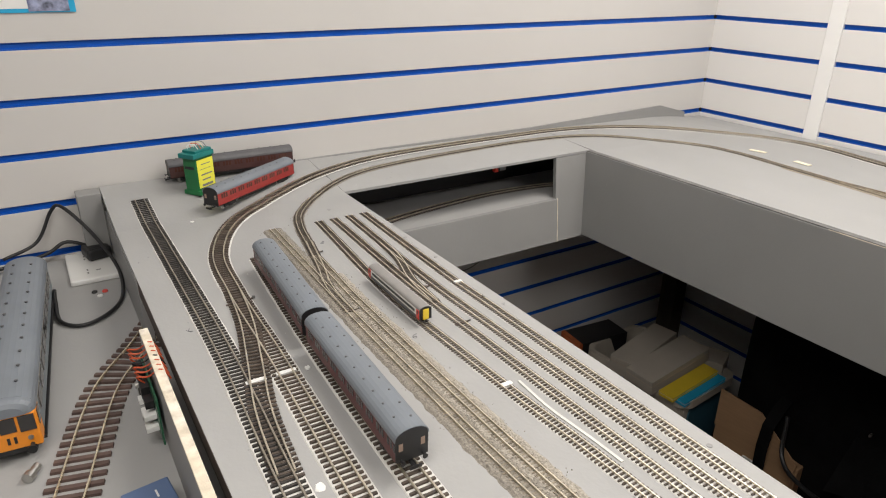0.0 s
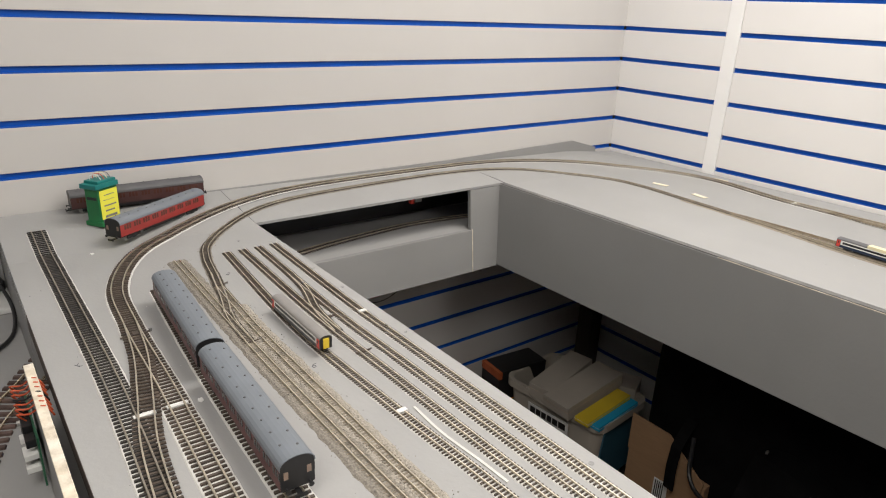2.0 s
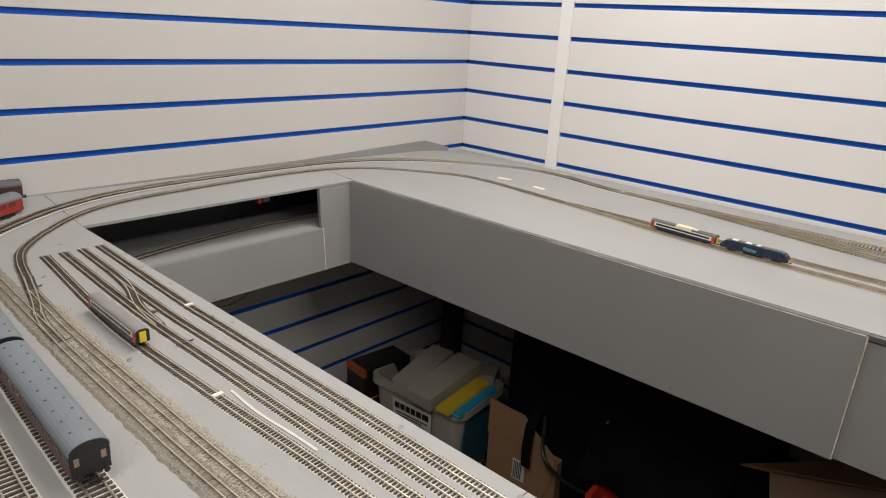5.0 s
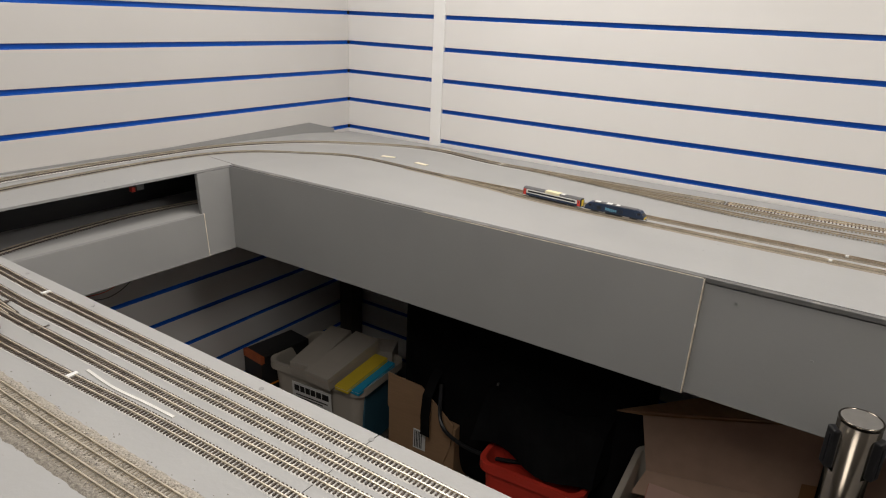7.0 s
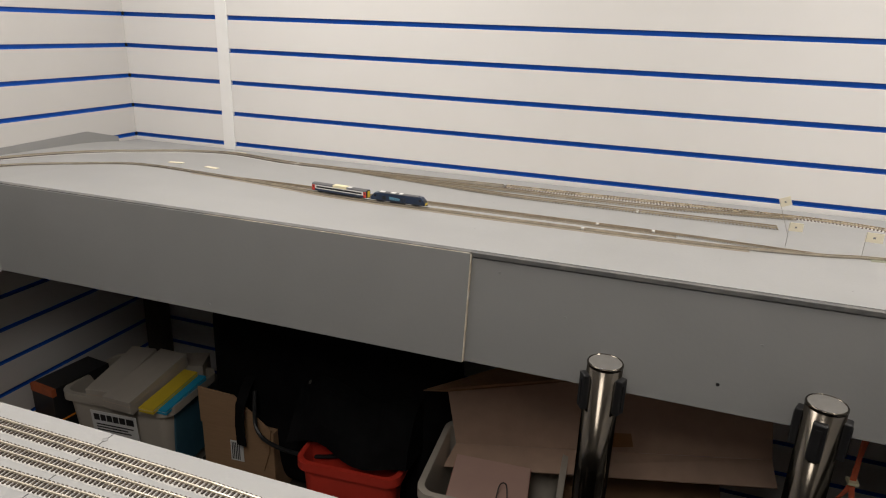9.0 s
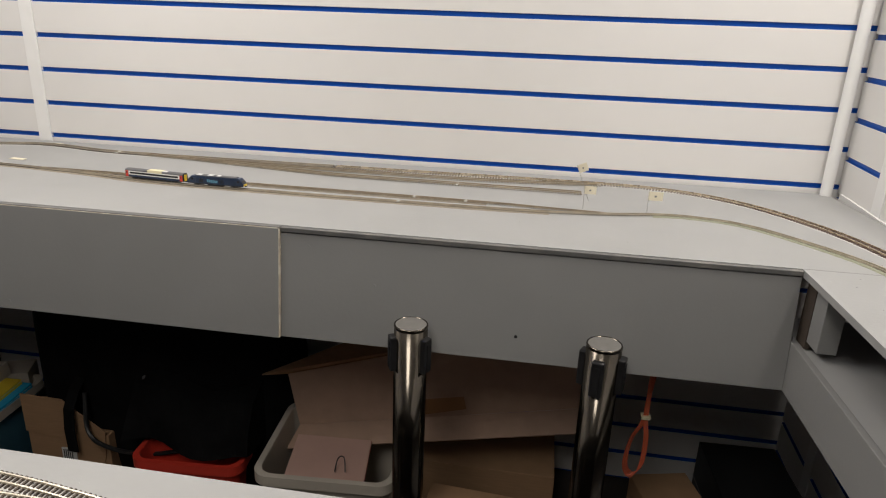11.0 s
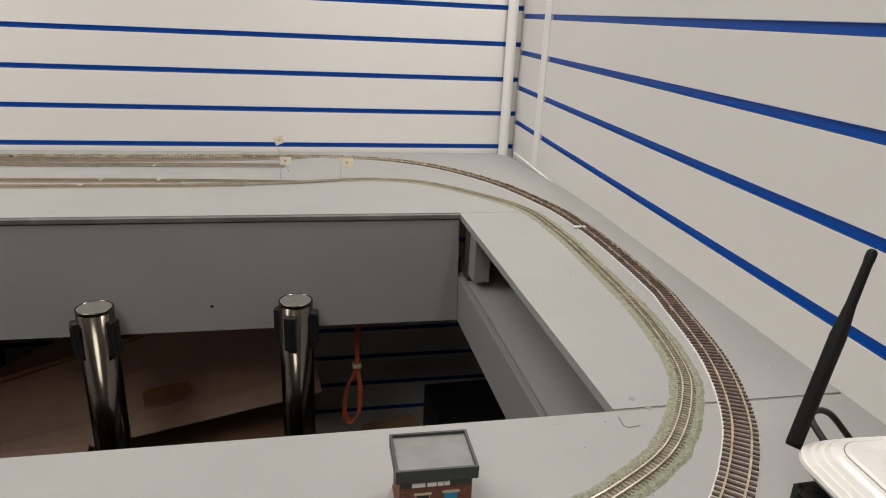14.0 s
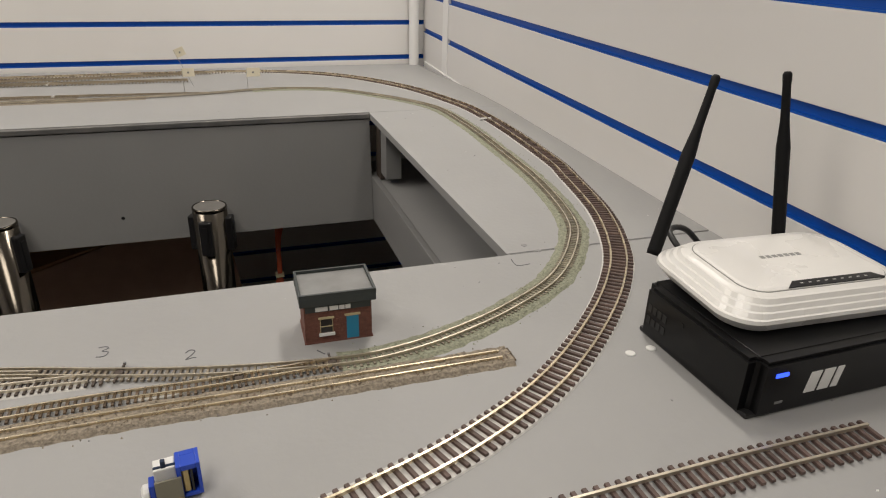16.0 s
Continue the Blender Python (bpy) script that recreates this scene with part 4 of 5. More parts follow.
part("indicator_lamp", boxes((-0.076, -0.065, -0.0668, -0.0655, 0.0335, 0.0368), bevel=0.0004), M_LED, z21, "glowing blue lamp")
for i in range(3):
    bm = bmesh.new()
    x = -0.046 + i * 0.0125
    vs = [bm.verts.new((x + dx, y, z)) for y in (-0.0666, -0.0656) for dx, z in ((0, 0.0150), (0.0098 - 0.004 * (i == 2), 0.0150), (0.0128 - 0.004 * (i == 2), 0.0320), (0.003, 0.0320))]
    for q in ((0, 1, 2, 3), (7, 6, 5, 4), (0, 4, 5, 1), (1, 5, 6, 2), (2, 6, 7, 3), (3, 7, 4, 0)):
        bm.faces.new([vs[k] for k in q])
    part("emblem_bar", bm, M_WHITE, z21, "white printed emblem bar")
part("small_print", boxes((-0.071, -0.064, -0.0664, -0.0656, 0.0105, 0.0125)), M_DGREY, z21)
bm = bmesh.new()
cyl(bm, 0.0025, 0.0025, 0.0008, pose(-0.0936, 0.012, 0.034, 0, -90, 0), 12)
part("button", bm, M_SATBLK, z21)
for i in range(2):
    bm = bmesh.new()
    for k in range(4):
        box(bm, -0.0944, -0.0938, 0.030 + k * 0.0065, 0.0345 + k * 0.0065, 0.014 + i * 0.011, 0.021 + i * 0.011)
    part("socket_row", bm, M_BLACK, z21)

router = empty("wifi_router", pose(2.548, -1.6345, 1.0468, 1.5, 0, -3), "glossy white router with two black aerials", "router")


def rounded(w, d, r, n=8, bulge=0.0):
    out = []
    for cx, cy, a0 in ((w - r, d - r, 0), (-w + r, d - r, 90), (-w + r, -d + r, 180), (w - r, -d + r, 270)):
        for i in range(n + 1):
            a = radians(a0 + 90 * i / n)
            x, y = cx + r * math.cos(a), cy + r * math.sin(a)
            out.append((x, y * (1 + bulge * (1 - (x / w) ** 2))))
    return out


def stack(levels):
    bm = bmesh.new()
    rings = []
    for w, d, r, z in levels:
        rings.append([bm.verts.new((x, y, z)) for x, y in rounded(w, d, r, bulge=0.06)])
    for a, b in zip(rings, rings[1:]):
        for i in range(len(a)):
            bm.faces.new((a[i], a[(i + 1) % len(a)], b[(i + 1) % len(a)], b[i]))
    bm.faces.new(rings[0][::-1])
    bm.faces.new(rings[-1])
    return bm


lev = [(0.070, 0.045, 0.02, 0.0), (0.084, 0.056, 0.024, 0.004), (0.0905, 0.0605, 0.026, 0.012)]
w_, d_, z_ = 0.0905, 0.0605, 0.012
for i in range(4):
    lev += [(w_ - 0.0006, d_ - 0.0006, 0.026, z_ + 0.0028), (w_ - 0.0026, d_ - 0.0024, 0.026, z_ + 0.0031)]
    w_, d_, z_ = w_ - 0.0042, d_ - 0.0038, z_ + 0.0036
lev += [(w_ - 0.002, d_ - 0.002, 0.025, z_ + 0.0008)]
ZR = z_ + 0.0008
part("case", stack(lev), M_ROUTER, router)
part("lid_gap", stack([(0.0675, 0.0425, 0.018, ZR - 0.0004), (0.0675, 0.0425, 0.018, ZR + 0.0003)]), M_ROUTGAP, router)
part("lid", stack([(0.0668, 0.0418, 0.0175, ZR - 0.0002), (0.0668, 0.0418, 0.0175, ZR + 0.0007), (0.064, 0.039, 0.016, ZR + 0.0015)]), M_ROUTER, router)
bm = bmesh.new()
a = [bm.verts.new((x, y, ZR + 0.0018)) for x, y in ((-0.034, -0.0425), (0.056, -0.0425), (0.050, -0.034), (-0.024, -0.034))]
b = [bm.verts.new((v.co.x, v.co.y, ZR - 0.001)) for v in a]
bm.faces.new(a)
for i in range(4):
    bm.faces.new((a[i], b[i], b[(i + 1) % 4], a[(i + 1) % 4]))
pan = part("indicator_panel", bm, M_SATBLK, router, "black indicator strip")
for i in range(9):
    part("indicator", boxes((-0.020 + i * 0.0075, -0.0175 + i * 0.0075, -0.0388, -0.0380, ZR + 0.0017, ZR + 0.0020)), M_WHITE, pan)
for i in range(7):
    x = -0.020 + i * 0.0058
    part("logo_bar", boxes((x, x + 0.0042, 0.004, 0.0085, ZR + 0.0013, ZR + 0.00165)), M_ROUTGAP, router, "grey maker's mark bar")


def aerial(base, tip):
    base, tip = Vector(base), Vector(tip)
    d = tip - base
    bm = bmesh.new()
    n = d.length
    lathe(bm, [(0.0056, 0), (0.0060, 0.004), (0.0060, n * 0.33), (0.0062, n * 0.56), (0.0040, n * 0.72), (0.0036, n * 0.93), (0.0040, n * 0.95), (0.0040, n * 0.985), (0.0025, n)], Matrix.Translation(base) @ d.to_track_quat("Z", "Y").to_matrix().to_4x4(), 16)
    return bm


inv = router.matrix_world.inverted()
part("aerial", aerial(inv @ Vector((2.471, -1.567, 1.058)), inv @ Vector((2.534, -1.5305, 1.205))), M_AERIAL, router, "black jointed aerial", smooth=True)
part("aerial", aerial(inv @ Vector((2.610, -1.566, 1.056)), inv @ Vector((2.606, -1.535, 1.207))), M_AERIAL, router, "black upright aerial", smooth=True)
bm = bmesh.new()
tube(bm, spline([(2.50, -1.575, 1.055), (2.502, -1.545, 1.068), (2.53, -1.535, 1.062), (2.56, -1.545, 1.03), (2.60, -1.55, 1.004), (2.66, -1.56, 1.003)], 0.006), 0.0028)
cab = finish("power_cable", bm, M_BLACK, smooth=True)
tagged(cab, "black cable looping behind the router", "cable")


# loose discs, marks, paper flags
def disc(x, y, r, material, label, z=None, h=0.001):
    bm = bmesh.new()
    lathe(bm, [(r, 0), (r, h * 0.6), (r * 0.85, h)], Matrix.Translation((x, y, (zt(x, y) if z is None else z))), 14)
    return tagged(finish("paper_disc", bm, material), label, "disc")


disc(2.421, -1.624, 0.0042, M_WHITE, "small white disc lying on the board")
disc(2.442, -1.622, 0.0042, M_WHITE, "small white disc beside the command station")
disc(0.235, -1.735, 0.0035, M_WHITE, "small white disc on the grey board")


def mark(strokes, x, y, s, angle):
    """A pencil number on the board, as thin raised strokes."""
    bm = bmesh.new()
    m = pose(x, y, 1.0, 0, 0, angle)
    for st in strokes:
        pts = spline([(px * s, py * s, 0) for px, py in st], 0.0015)
        pts = [m @ p for p in pts]
        for p in pts:
            p.z = zt(p.x, p.y)
        sweep(bm, pts, 0.0004, -0.0002, 0.0003, 0)
    return tagged(finish("pencil_mark", bm, M_INK), "pencilled number on the board", "marking")


TWO = [[(-0.4, 0.6), (-0.1, 0.95), (0.3, 0.7), (0.0, 0.1), (-0.4, -0.4), (0.1, -0.25), (0.5, -0.35)]]
THREE = [[(-0.4, 0.9), (0.1, 0.9), (0.3, 0.65), (-0.1, 0.35), (0.35, 0.1), (0.1, -0.4), (-0.5, -0.35)]]
SIX = [[(0.3, 0.9), (-0.2, 0.4), (-0.3, -0.2), (0.1, -0.5), (0.35, -0.1), (0.0, 0.15), (-0.3, -0.1)]]
mark(THREE, 2.014, -1.507, 0.011, 0)
mark(TWO, 2.080, -1.530, 0.010, 0)
mark([[(-0.5, 0.6), (0.4, -0.6)]], 2.180, -1.553, 0.007, 0)
mark(SIX, 0.803, -1.583, 0.008, 60)


def flag(x, y, h, w, d, lean, angle, label, tilt=0.0):
    ob = empty("paper_flag", pose(x, y, zt(x, y), lean, tilt, angle), label, "paper flag", "paper track flags")
    bm = bmesh.new()
    cyl(bm, 0.0006, 0.0005, h, Matrix.Identity(4), 8)
    part("pin", bm, M_STEEL, ob)
    pp = part("paper", boxes((-0.001, w, -0.0003, 0.0003, h - d, h)), M_PAPER, ob)
    part("ink_spot", boxes((w * 0.4, w * 0.55, -0.0005, -0.0003, h - d * 0.62, h - d * 0.42)), M_DGREY, pp)
    return ob


flag(2.060, -0.30, 0.092, 0.022, 0.020, 6, 0, "cream paper flag on a leaning pin", -22)
flag(2.043, -0.385, 0.052, 0.026, 0.018, 0, 2, "cream paper flag on a pin by a siding end")
flag(2.183, -0.385, 0.050, 0.030, 0.020, 0, -3, "cream paper flag on a pin by the track")
for x, y, a in ((0.424, -0.298, 12), (0.557, -0.309, -8), (0.470, -0.060, 4)):
    bm = boxes((-0.022, 0.022, -0.008, 0.008, 0.0, 0.0012))
    ob = finish("paper_slip", bm, M_PAPER)
    ob.matrix_world = pose(x, y, zt(x, y) + 0.001, 0, 0, a)
    tagged(ob, "small white paper slip lying on the board", "paper slip", "paper slips")

# rail joiners and insulating gaps
for i, (x, y, w, g_) in enumerate(((0.953, -1.547, 0.009, 0), (0.701, -1.450, 0.009, 0), (1.635, -0.462, 0.009, 0), (1.66, -0.406, 0.009, 0), (1.78, -0.409, 0.009, 0), (1.736, -0.231, 0.0165, 0), (0.728, -0.130, 0.0165, 0), (2.606, -0.828, 0.0165, 0), (0.80, -1.7545, 0.0165, 0), (0.80, -1.790, 0.0165, 0))):
    bm = boxes((-0.0032, 0.0032, -w * 0.72, w * 0.72, 0.0014, 0.0038), bevel=0.0004)
    ob = finish("rail_joiner", bm, M_WHITE)
    ob.matrix_world = pose(x, y, zt(x, y) + 0.0008, 0, 0, 90 if x > 2.5 else 0)
    tagged(ob, "white plastic joiner across the rails", "rail joiner", "rail joiners")


def screw(x, y, z, nx=0, ny=0):
    bm = bmesh.new()
    rot = (0, 0) if not (nx or ny) else ((90, 0) if ny else (0, 90))
    lathe(bm, [(0.0032, -0.0005), (0.0032, 0.0004), (0.0014, 0.0002)], pose(x, y, z, rot[0], rot[1], 0), 12)
    return tagged(finish("screw_head", bm, M_BLACK if nx or ny and abs(x - 1.923) < 0.01 else M_FASCIA), "painted over screw head", "screw", "screws")


for x, y in ((2.428, -1.400), (2.437, -1.418), (0.60, -1.428), (1.010, -1.446), (1.14, -1.433), (1.30, -1.43), (0.50, -1.43), (0.30, -1.49)):
    screw(x, y, zt(x, y))
for x, z in ((1.923, 0.828), (0.872, 0.795), (1.52, 0.965), (0.30, 0.93), (1.65, 0.90), (1.98, 0.91)):
    screw(x, HY1 - (0.0075 if x > 1.464 else 0.0140) - LEAN * (0.992 - z) / 0.214 - 0.0002, z, 0, 1)
bm = boxes((2.4, EAST - 0.06, -1.4195, -1.4180, 0.9995, 1.0003))
tagged(finish("board_seam", bm, M_DGREY), "dark seam between two boards", "seam", kind="structure")

# small servo motor at the south edge
sv = empty("servo_motor", pose(2.074, -1.682, 1.0, 0, 0, 6), "small blue servo motor with a brass bracket", "servo motor")
part("case", boxes((0.0035, 0.0060, -0.006, 0.008, 0.003, 0.026), (0.0145, 0.0165, -0.006, 0.008, 0.003, 0.026), (0.0060, 0.0145, 0.004, 0.008, 0.003, 0.026), (0.0060, 0.0145, -0.006, 0.004, 0.0225, 0.026), (0.0060, 0.0145, -0.006, 0.004, 0.003, 0.0055), bevel=0.0003), M_SERVO, sv)
part("motor_can", boxes((0.0062, 0.0100, -0.0052, 0.0035, 0.006, 0.022), bevel=0.0008), M_BRASS, sv, "brass motor can")
part("circuit_board", boxes((0.0108, 0.0120, -0.0052, 0.0035, 0.006, 0.022)), M_BLACK, sv)
part("gear_housing", boxes((-0.0085, 0.0033, -0.002, 0.008, 0.012, 0.024), bevel=0.0006), M_WHITE, sv)
part("bracket", boxes((-0.0085, 0.0058, -0.0085, -0.0070, 0.0, 0.0205), (-0.0085, 0.0058, -0.0070, 0.004, 0.0, 0.0015), bevel=0.0003), M_STEELD, sv, "dull brass bracket")
for x in (-0.0015, 0.0035):
    bm = bmesh.new()
    lathe(bm, [(0.0018, 0), (0.0018, 0.001), (0.0010, 0.0014)], pose(x, -0.0085, 0.0045, 90), 12)
    part("screw", bm, M_BRASS, sv)
part("arm", boxes((-0.0042, -0.0016, -0.001, 0.002, 0.0205, 0.0285), (-0.0085, 0.0035, -0.0005, 0.0015, 0.0225, 0.0245), bevel=0.0004), M_NAVY, sv, "dark blue crossing arm")
part("spacer", boxes((-0.0120, -0.0088, -0.005, 0.004, 0.004, 0.0165), bevel=0.0006), M_SERVO, sv)
bm = bmesh.new()
lathe(bm, [(0.0058, 0), (0.0058, 0.003), (0.0040, 0.0042)], pose(-0.0122, -0.001, 0.0085, 0, -90, 0), 16)
part("knob", bm, M_WHITE, sv)


# ---------------------------------------------------------------- the lower table
LOW = 0.885
low = finish("lower_table", boxes((0.006, 1.05, -2.75, FRONT - 0.001, LOW - 0.016, LOW), (0.006, 1.05, FRONT, -1.45, LOW - 0.015, LOW - 0.0002)), M_BOARD)
tagged(low, "grey painted lower table beside the layout", "table")
part("leg", boxes((0.02, 0.07, -2.72, -2.67, 0, LOW - 0.016)), M_FASCIA, low)
part("leg", boxes((0.98, 1.03, -2.72, -2.67, 0, LOW - 0.016)), M_FASCIA, low)
part("leg", boxes((0.98, 1.03, -1.55, -1.50, 0, LOW - 0.016)), M_FASCIA, low)
part("end_panel", boxes((0.05, 0.44, FRONT - 0.001, FRONT + 0.011, LOW + 0.0005, 1.0 - TH - 0.0005)), M_FASCIA, south_board, "grey front panel below the board")
part("corner_post", boxes((0.006, 0.05, FRONT - 0.045, FRONT - 0.0015, LOW + 0.0005, 1.024), bevel=0.0015), M_FASCIA, south_board, "square grey corner post")
# Board edge coloured dark for the shadowed gap before the plywood panel.
part("front_lip_shade", boxes((0.442, 1.30, FRONT - 0.0005, FRONT + 0.004, 0.972, 0.9995)), M_DTIMBSHADE, south_board)

flat = lambda x, y: LOW
track([(0.30, -1.76), (0.37, -1.83), (0.45, -1.878), (0.55, -1.938), (0.732, -1.992), (0.90, -2.04), (1.04, -2.06)], "o", "large scale curved track on the lower table", M_SLEEPR, M_RAILB, lift=0.0005, height=flat)

# control panel board with electronics on its face
pb = empty("control_panel", pose(0.60, -1.879, LOW), "upright plywood panel with wired circuit boards", "control panel")
part("panel", boxes((0, 0.55, -0.0055, 0.0055, 0.0, 0.1105)), M_FASCIA, pb)
part("raw_edge", boxes((-0.0002, 0.55, -0.0056, 0.0056, 0.1106, 0.1135), bevel=0.0006), M_PLY, pb, "raw chipped pale plywood edge")
pcb = part("circuit_board", boxes((0.02, 0.13, -0.0115, -0.0095, 0.02, 0.085)), M_PCB, pb, "green circuit board")
for x, z, w, hgt in ((0.025, 0.070, 0.014, 0.014), (0.042, 0.070, 0.014, 0.014), (0.060, 0.060, 0.022, 0.016), (0.088, 0.060, 0.018, 0.010), (0.03, 0.035, 0.02, 0.012)):
    part("terminal_block", boxes((x, x + w, -0.022, -0.0115, z, z + hgt), bevel=0.0006), M_BLACK, pcb)
for x, z in ((0.062, 0.048), (0.078, 0.040), (0.098, 0.046), (0.10, 0.030)):
    part("connector", boxes((x, x + 0.012, -0.026, -0.0115, z, z + 0.007), bevel=0.0006), M_WHITE, pcb)
for x, z in ((0.055, 0.066), (0.092, 0.032), (0.075, 0.03)):
    bm = bmesh.new()
    cyl(bm, 0.004, 0.004, 0.014, pose(x, -0.0115, z, 90), 10)
    part("capacitor", bm, M_STEEL, pcb)
for i in range(7):
    bm = bmesh.new()
    x = 0.010 + i * 0.012
    tube(bm, spline([(x, -0.016, 0.083), (x + 0.004, -0.024, 0.096), (x + 0.016, -0.012, 0.100), (x + 0.030, 0.002, 0.114), (x + 0.034, 0.012, 0.098)], 0.004), 0.0011, 6)
    part("wire", bm, (M_WIRER, M_WIREO, M_WIRER, M_BLACK)[i % 4], pb)

bb = empty("transformer_box", pose(0.835, -1.917, LOW, 0, 0, 6), "blue grey boxed transformer on the lower table", "transformer")
part("case", boxes((-0.035, 0.035, -0.028, 0.022, 0, 0.03), bevel=0.002), mat("slate blue casing", (0.09, 0.14, 0.26), 0.45, var=0.06), bb)
part("label_bar", boxes((-0.015, 0.012, -0.012, -0.009, 0.0299, 0.0303), (-0.02, -0.008, 0.004, 0.006, 0.0299, 0.0303)), M_WHITE, bb)

# railcar in large scale
car = empty("model_railcar", pose(0.415, -2.027, LOW, 0, 0, -4.4), "grey roofed diesel railcar with an orange cab end", "model railcar")
L, w = 0.232, 0.062
M_CARSIDE = mat("grey green coach side", (0.17, 0.20, 0.22), 0.45, var=0.1, scale=40)
part("body", boxes((-L, L - 0.030, -w / 2, w / 2, 0.020, 0.066), bevel=0.001), M_CARSIDE, car)
part("cab", boxes((L - 0.0298, L, -w / 2, w / 2, 0.018, 0.066), bevel=0.002), M_ORANGE, car, "orange cab end")
bm = bmesh.new()
sec = arch(w + 0.002, 0.066, 0.086, 14)
prism(bm, sec, -L - 0.001, L - 0.012)
rf = part("roof", bm, M_ROOF, car, smooth=False)
bm = bmesh.new()
secs = [[(x, y * k, 0.066 + (z - 0.066) * k) for y, z in sec] for x, k in ((L - 0.0118, 1.0), (L - 0.006, 0.97), (L - 0.001, 0.86), (L + 0.002, 0.62))]
rings = [[bm.verts.new(p) for p in s_] for s_ in secs]
for a, b in zip(rings, rings[1:]):
    for i in range(len(a)):
        bm.faces.new((a[i], b[i], b[(i + 1) % len(a)], a[(i + 1) % len(a)]))
bm.faces.new(rings[-1][::-1])
part("roof_dome", bm, M_ROOF, car)
vm = None
for i in range(11):
    for side in (-1, 1):
        if vm is None:
            bm = bmesh.new()
            lathe(bm, [(0.0014, -0.001), (0.0014, 0.002), (0.0022, 0.0022), (0.0022, 0.0034), (0.001, 0.0038)], Matrix.Identity(4), 8)
            v = part("ventilator", bm, M_ROOFD, rf)
            vm = v.data
        else:
            v = new("ventilator", vm)
            v.parent = rf
        v.location = (-L + 0.03 + i * 0.038 + (0.008 if side > 0 else 0), side * 0.013, 0.0835)
for side in (-1, 1):
    y = side * w / 2
    for i in range(9):
        x = -L + 0.022 + i * 0.046
        fr = part("window_frame", boxes((x - 0.002, x + 0.034, y - 0.0008, y + 0.0008, 0.041, 0.063), bevel=0.0005), M_STEEL, car)
        part("window", boxes((x, x + 0.032, y - 0.0014, y + 0.0014, 0.043, 0.061)), M_GLASS, fr)
    part("step_board", boxes((-L + 0.01, L - 0.02, y - 0.002, y + 0.002, 0.012, 0.016)), M_BLACK, car)
part("front_window", boxes((L - 0.0005, L + 0.0012, -0.0285, -0.0115, 0.042, 0.064), bevel=0.0006), M_GLASS, car)
part("front_window", boxes((L - 0.0005, L + 0.0012, -0.0085, 0.0085, 0.044, 0.064), bevel=0.0006), M_GLASS, car)
part("front_window", boxes((L - 0.0005, L + 0.0012, 0.0115, 0.0285, 0.042, 0.064), bevel=0.0006), M_GLASS, car)
for y in (-0.020, 0.020):
    bm = bmesh.new()
    cyl(bm, 0.003, 0.003, 0.002, pose(L - 0.0005, y, 0.032, 0, 90, 0), 12)
    part("headlamp", bm, M_STEEL, car)
for y in (-0.004, 0.003):
    part("cab_grille", boxes((L - 0.0005, L + 0.0008, y, y + 0.003, 0.028, 0.037)), M_BLACK, car)
part("cab_side_window", boxes((L - 0.022, L - 0.008, -w / 2 - 0.0008, w / 2 + 0.0008, 0.042, 0.062)), M_GLASS, car)
part("underframe", boxes((-L, L, -0.024, 0.024, 0.013, 0.0205), (-0.06, 0.05, -0.026, 0.026, 0.005, 0.0132)), M_BLACK, car)
for side in (-1, 1):
    bm = bmesh.new()
    lathe(bm, [(0.0025, 0), (0.0025, 0.010), (0.0055, 0.0105), (0.0055, 0.0125)], pose(L, side * 0.020, 0.022, 0, 90, 0), 12)
    part("buffer", bm, M_BLACK, car)
bogie(car, -L + 0.075, 1.75, 0.036).location.z = -0.0002
bogie(car, L - 0.075, 1.75, 0.036).location.z = -0.0002

bm = bmesh.new()
lathe(bm, [(0.0045, 0), (0.0045, 0.014), (0.0065, 0.0145), (0.0065, 0.023), (0.004, 0.0235)], pose(0.672, -2.024, LOW + 0.0066, 0, 90, -30), 14)
tagged(finish("coupling_cap", bm, M_STEEL), "small grey metal cap on the lower table", "metal cap")

# sockets, plug and cables
so = empty("double_socket", pose(0.085, -1.906, LOW), "white double wall socket lying on the table", "socket outlet")
part("faceplate", boxes((-0.073, 0.073, -0.043, 0.043, 0.0, 0.011), bevel=0.003), M_WHITE, so)
for x in (-0.036, 0.036):
    part("pin_holes", boxes((x - 0.002, x + 0.002, 0.004, 0.012, 0.0108, 0.0113), (x - 0.011, x - 0.004, -0.012, -0.009, 0.0108, 0.0113), (x + 0.004, x + 0.011, -0.012, -0.009, 0.0108, 0.0113)), M_DGREY, so)
pl = empty("mains_plug", pose(0.052, -1.892, LOW + 0.0112, 0, 0, 12), "black mains plug in the socket", "plug")
part("body", boxes((-0.024, 0.024, -0.023, 0.023, 0.0, 0.024), bevel=0.006), M_BLACK, pl)
part("cord_grip", boxes((-0.034, -0.022, -0.006, 0.006, 0.004, 0.015), bevel=0.003), M_BLACK, pl)
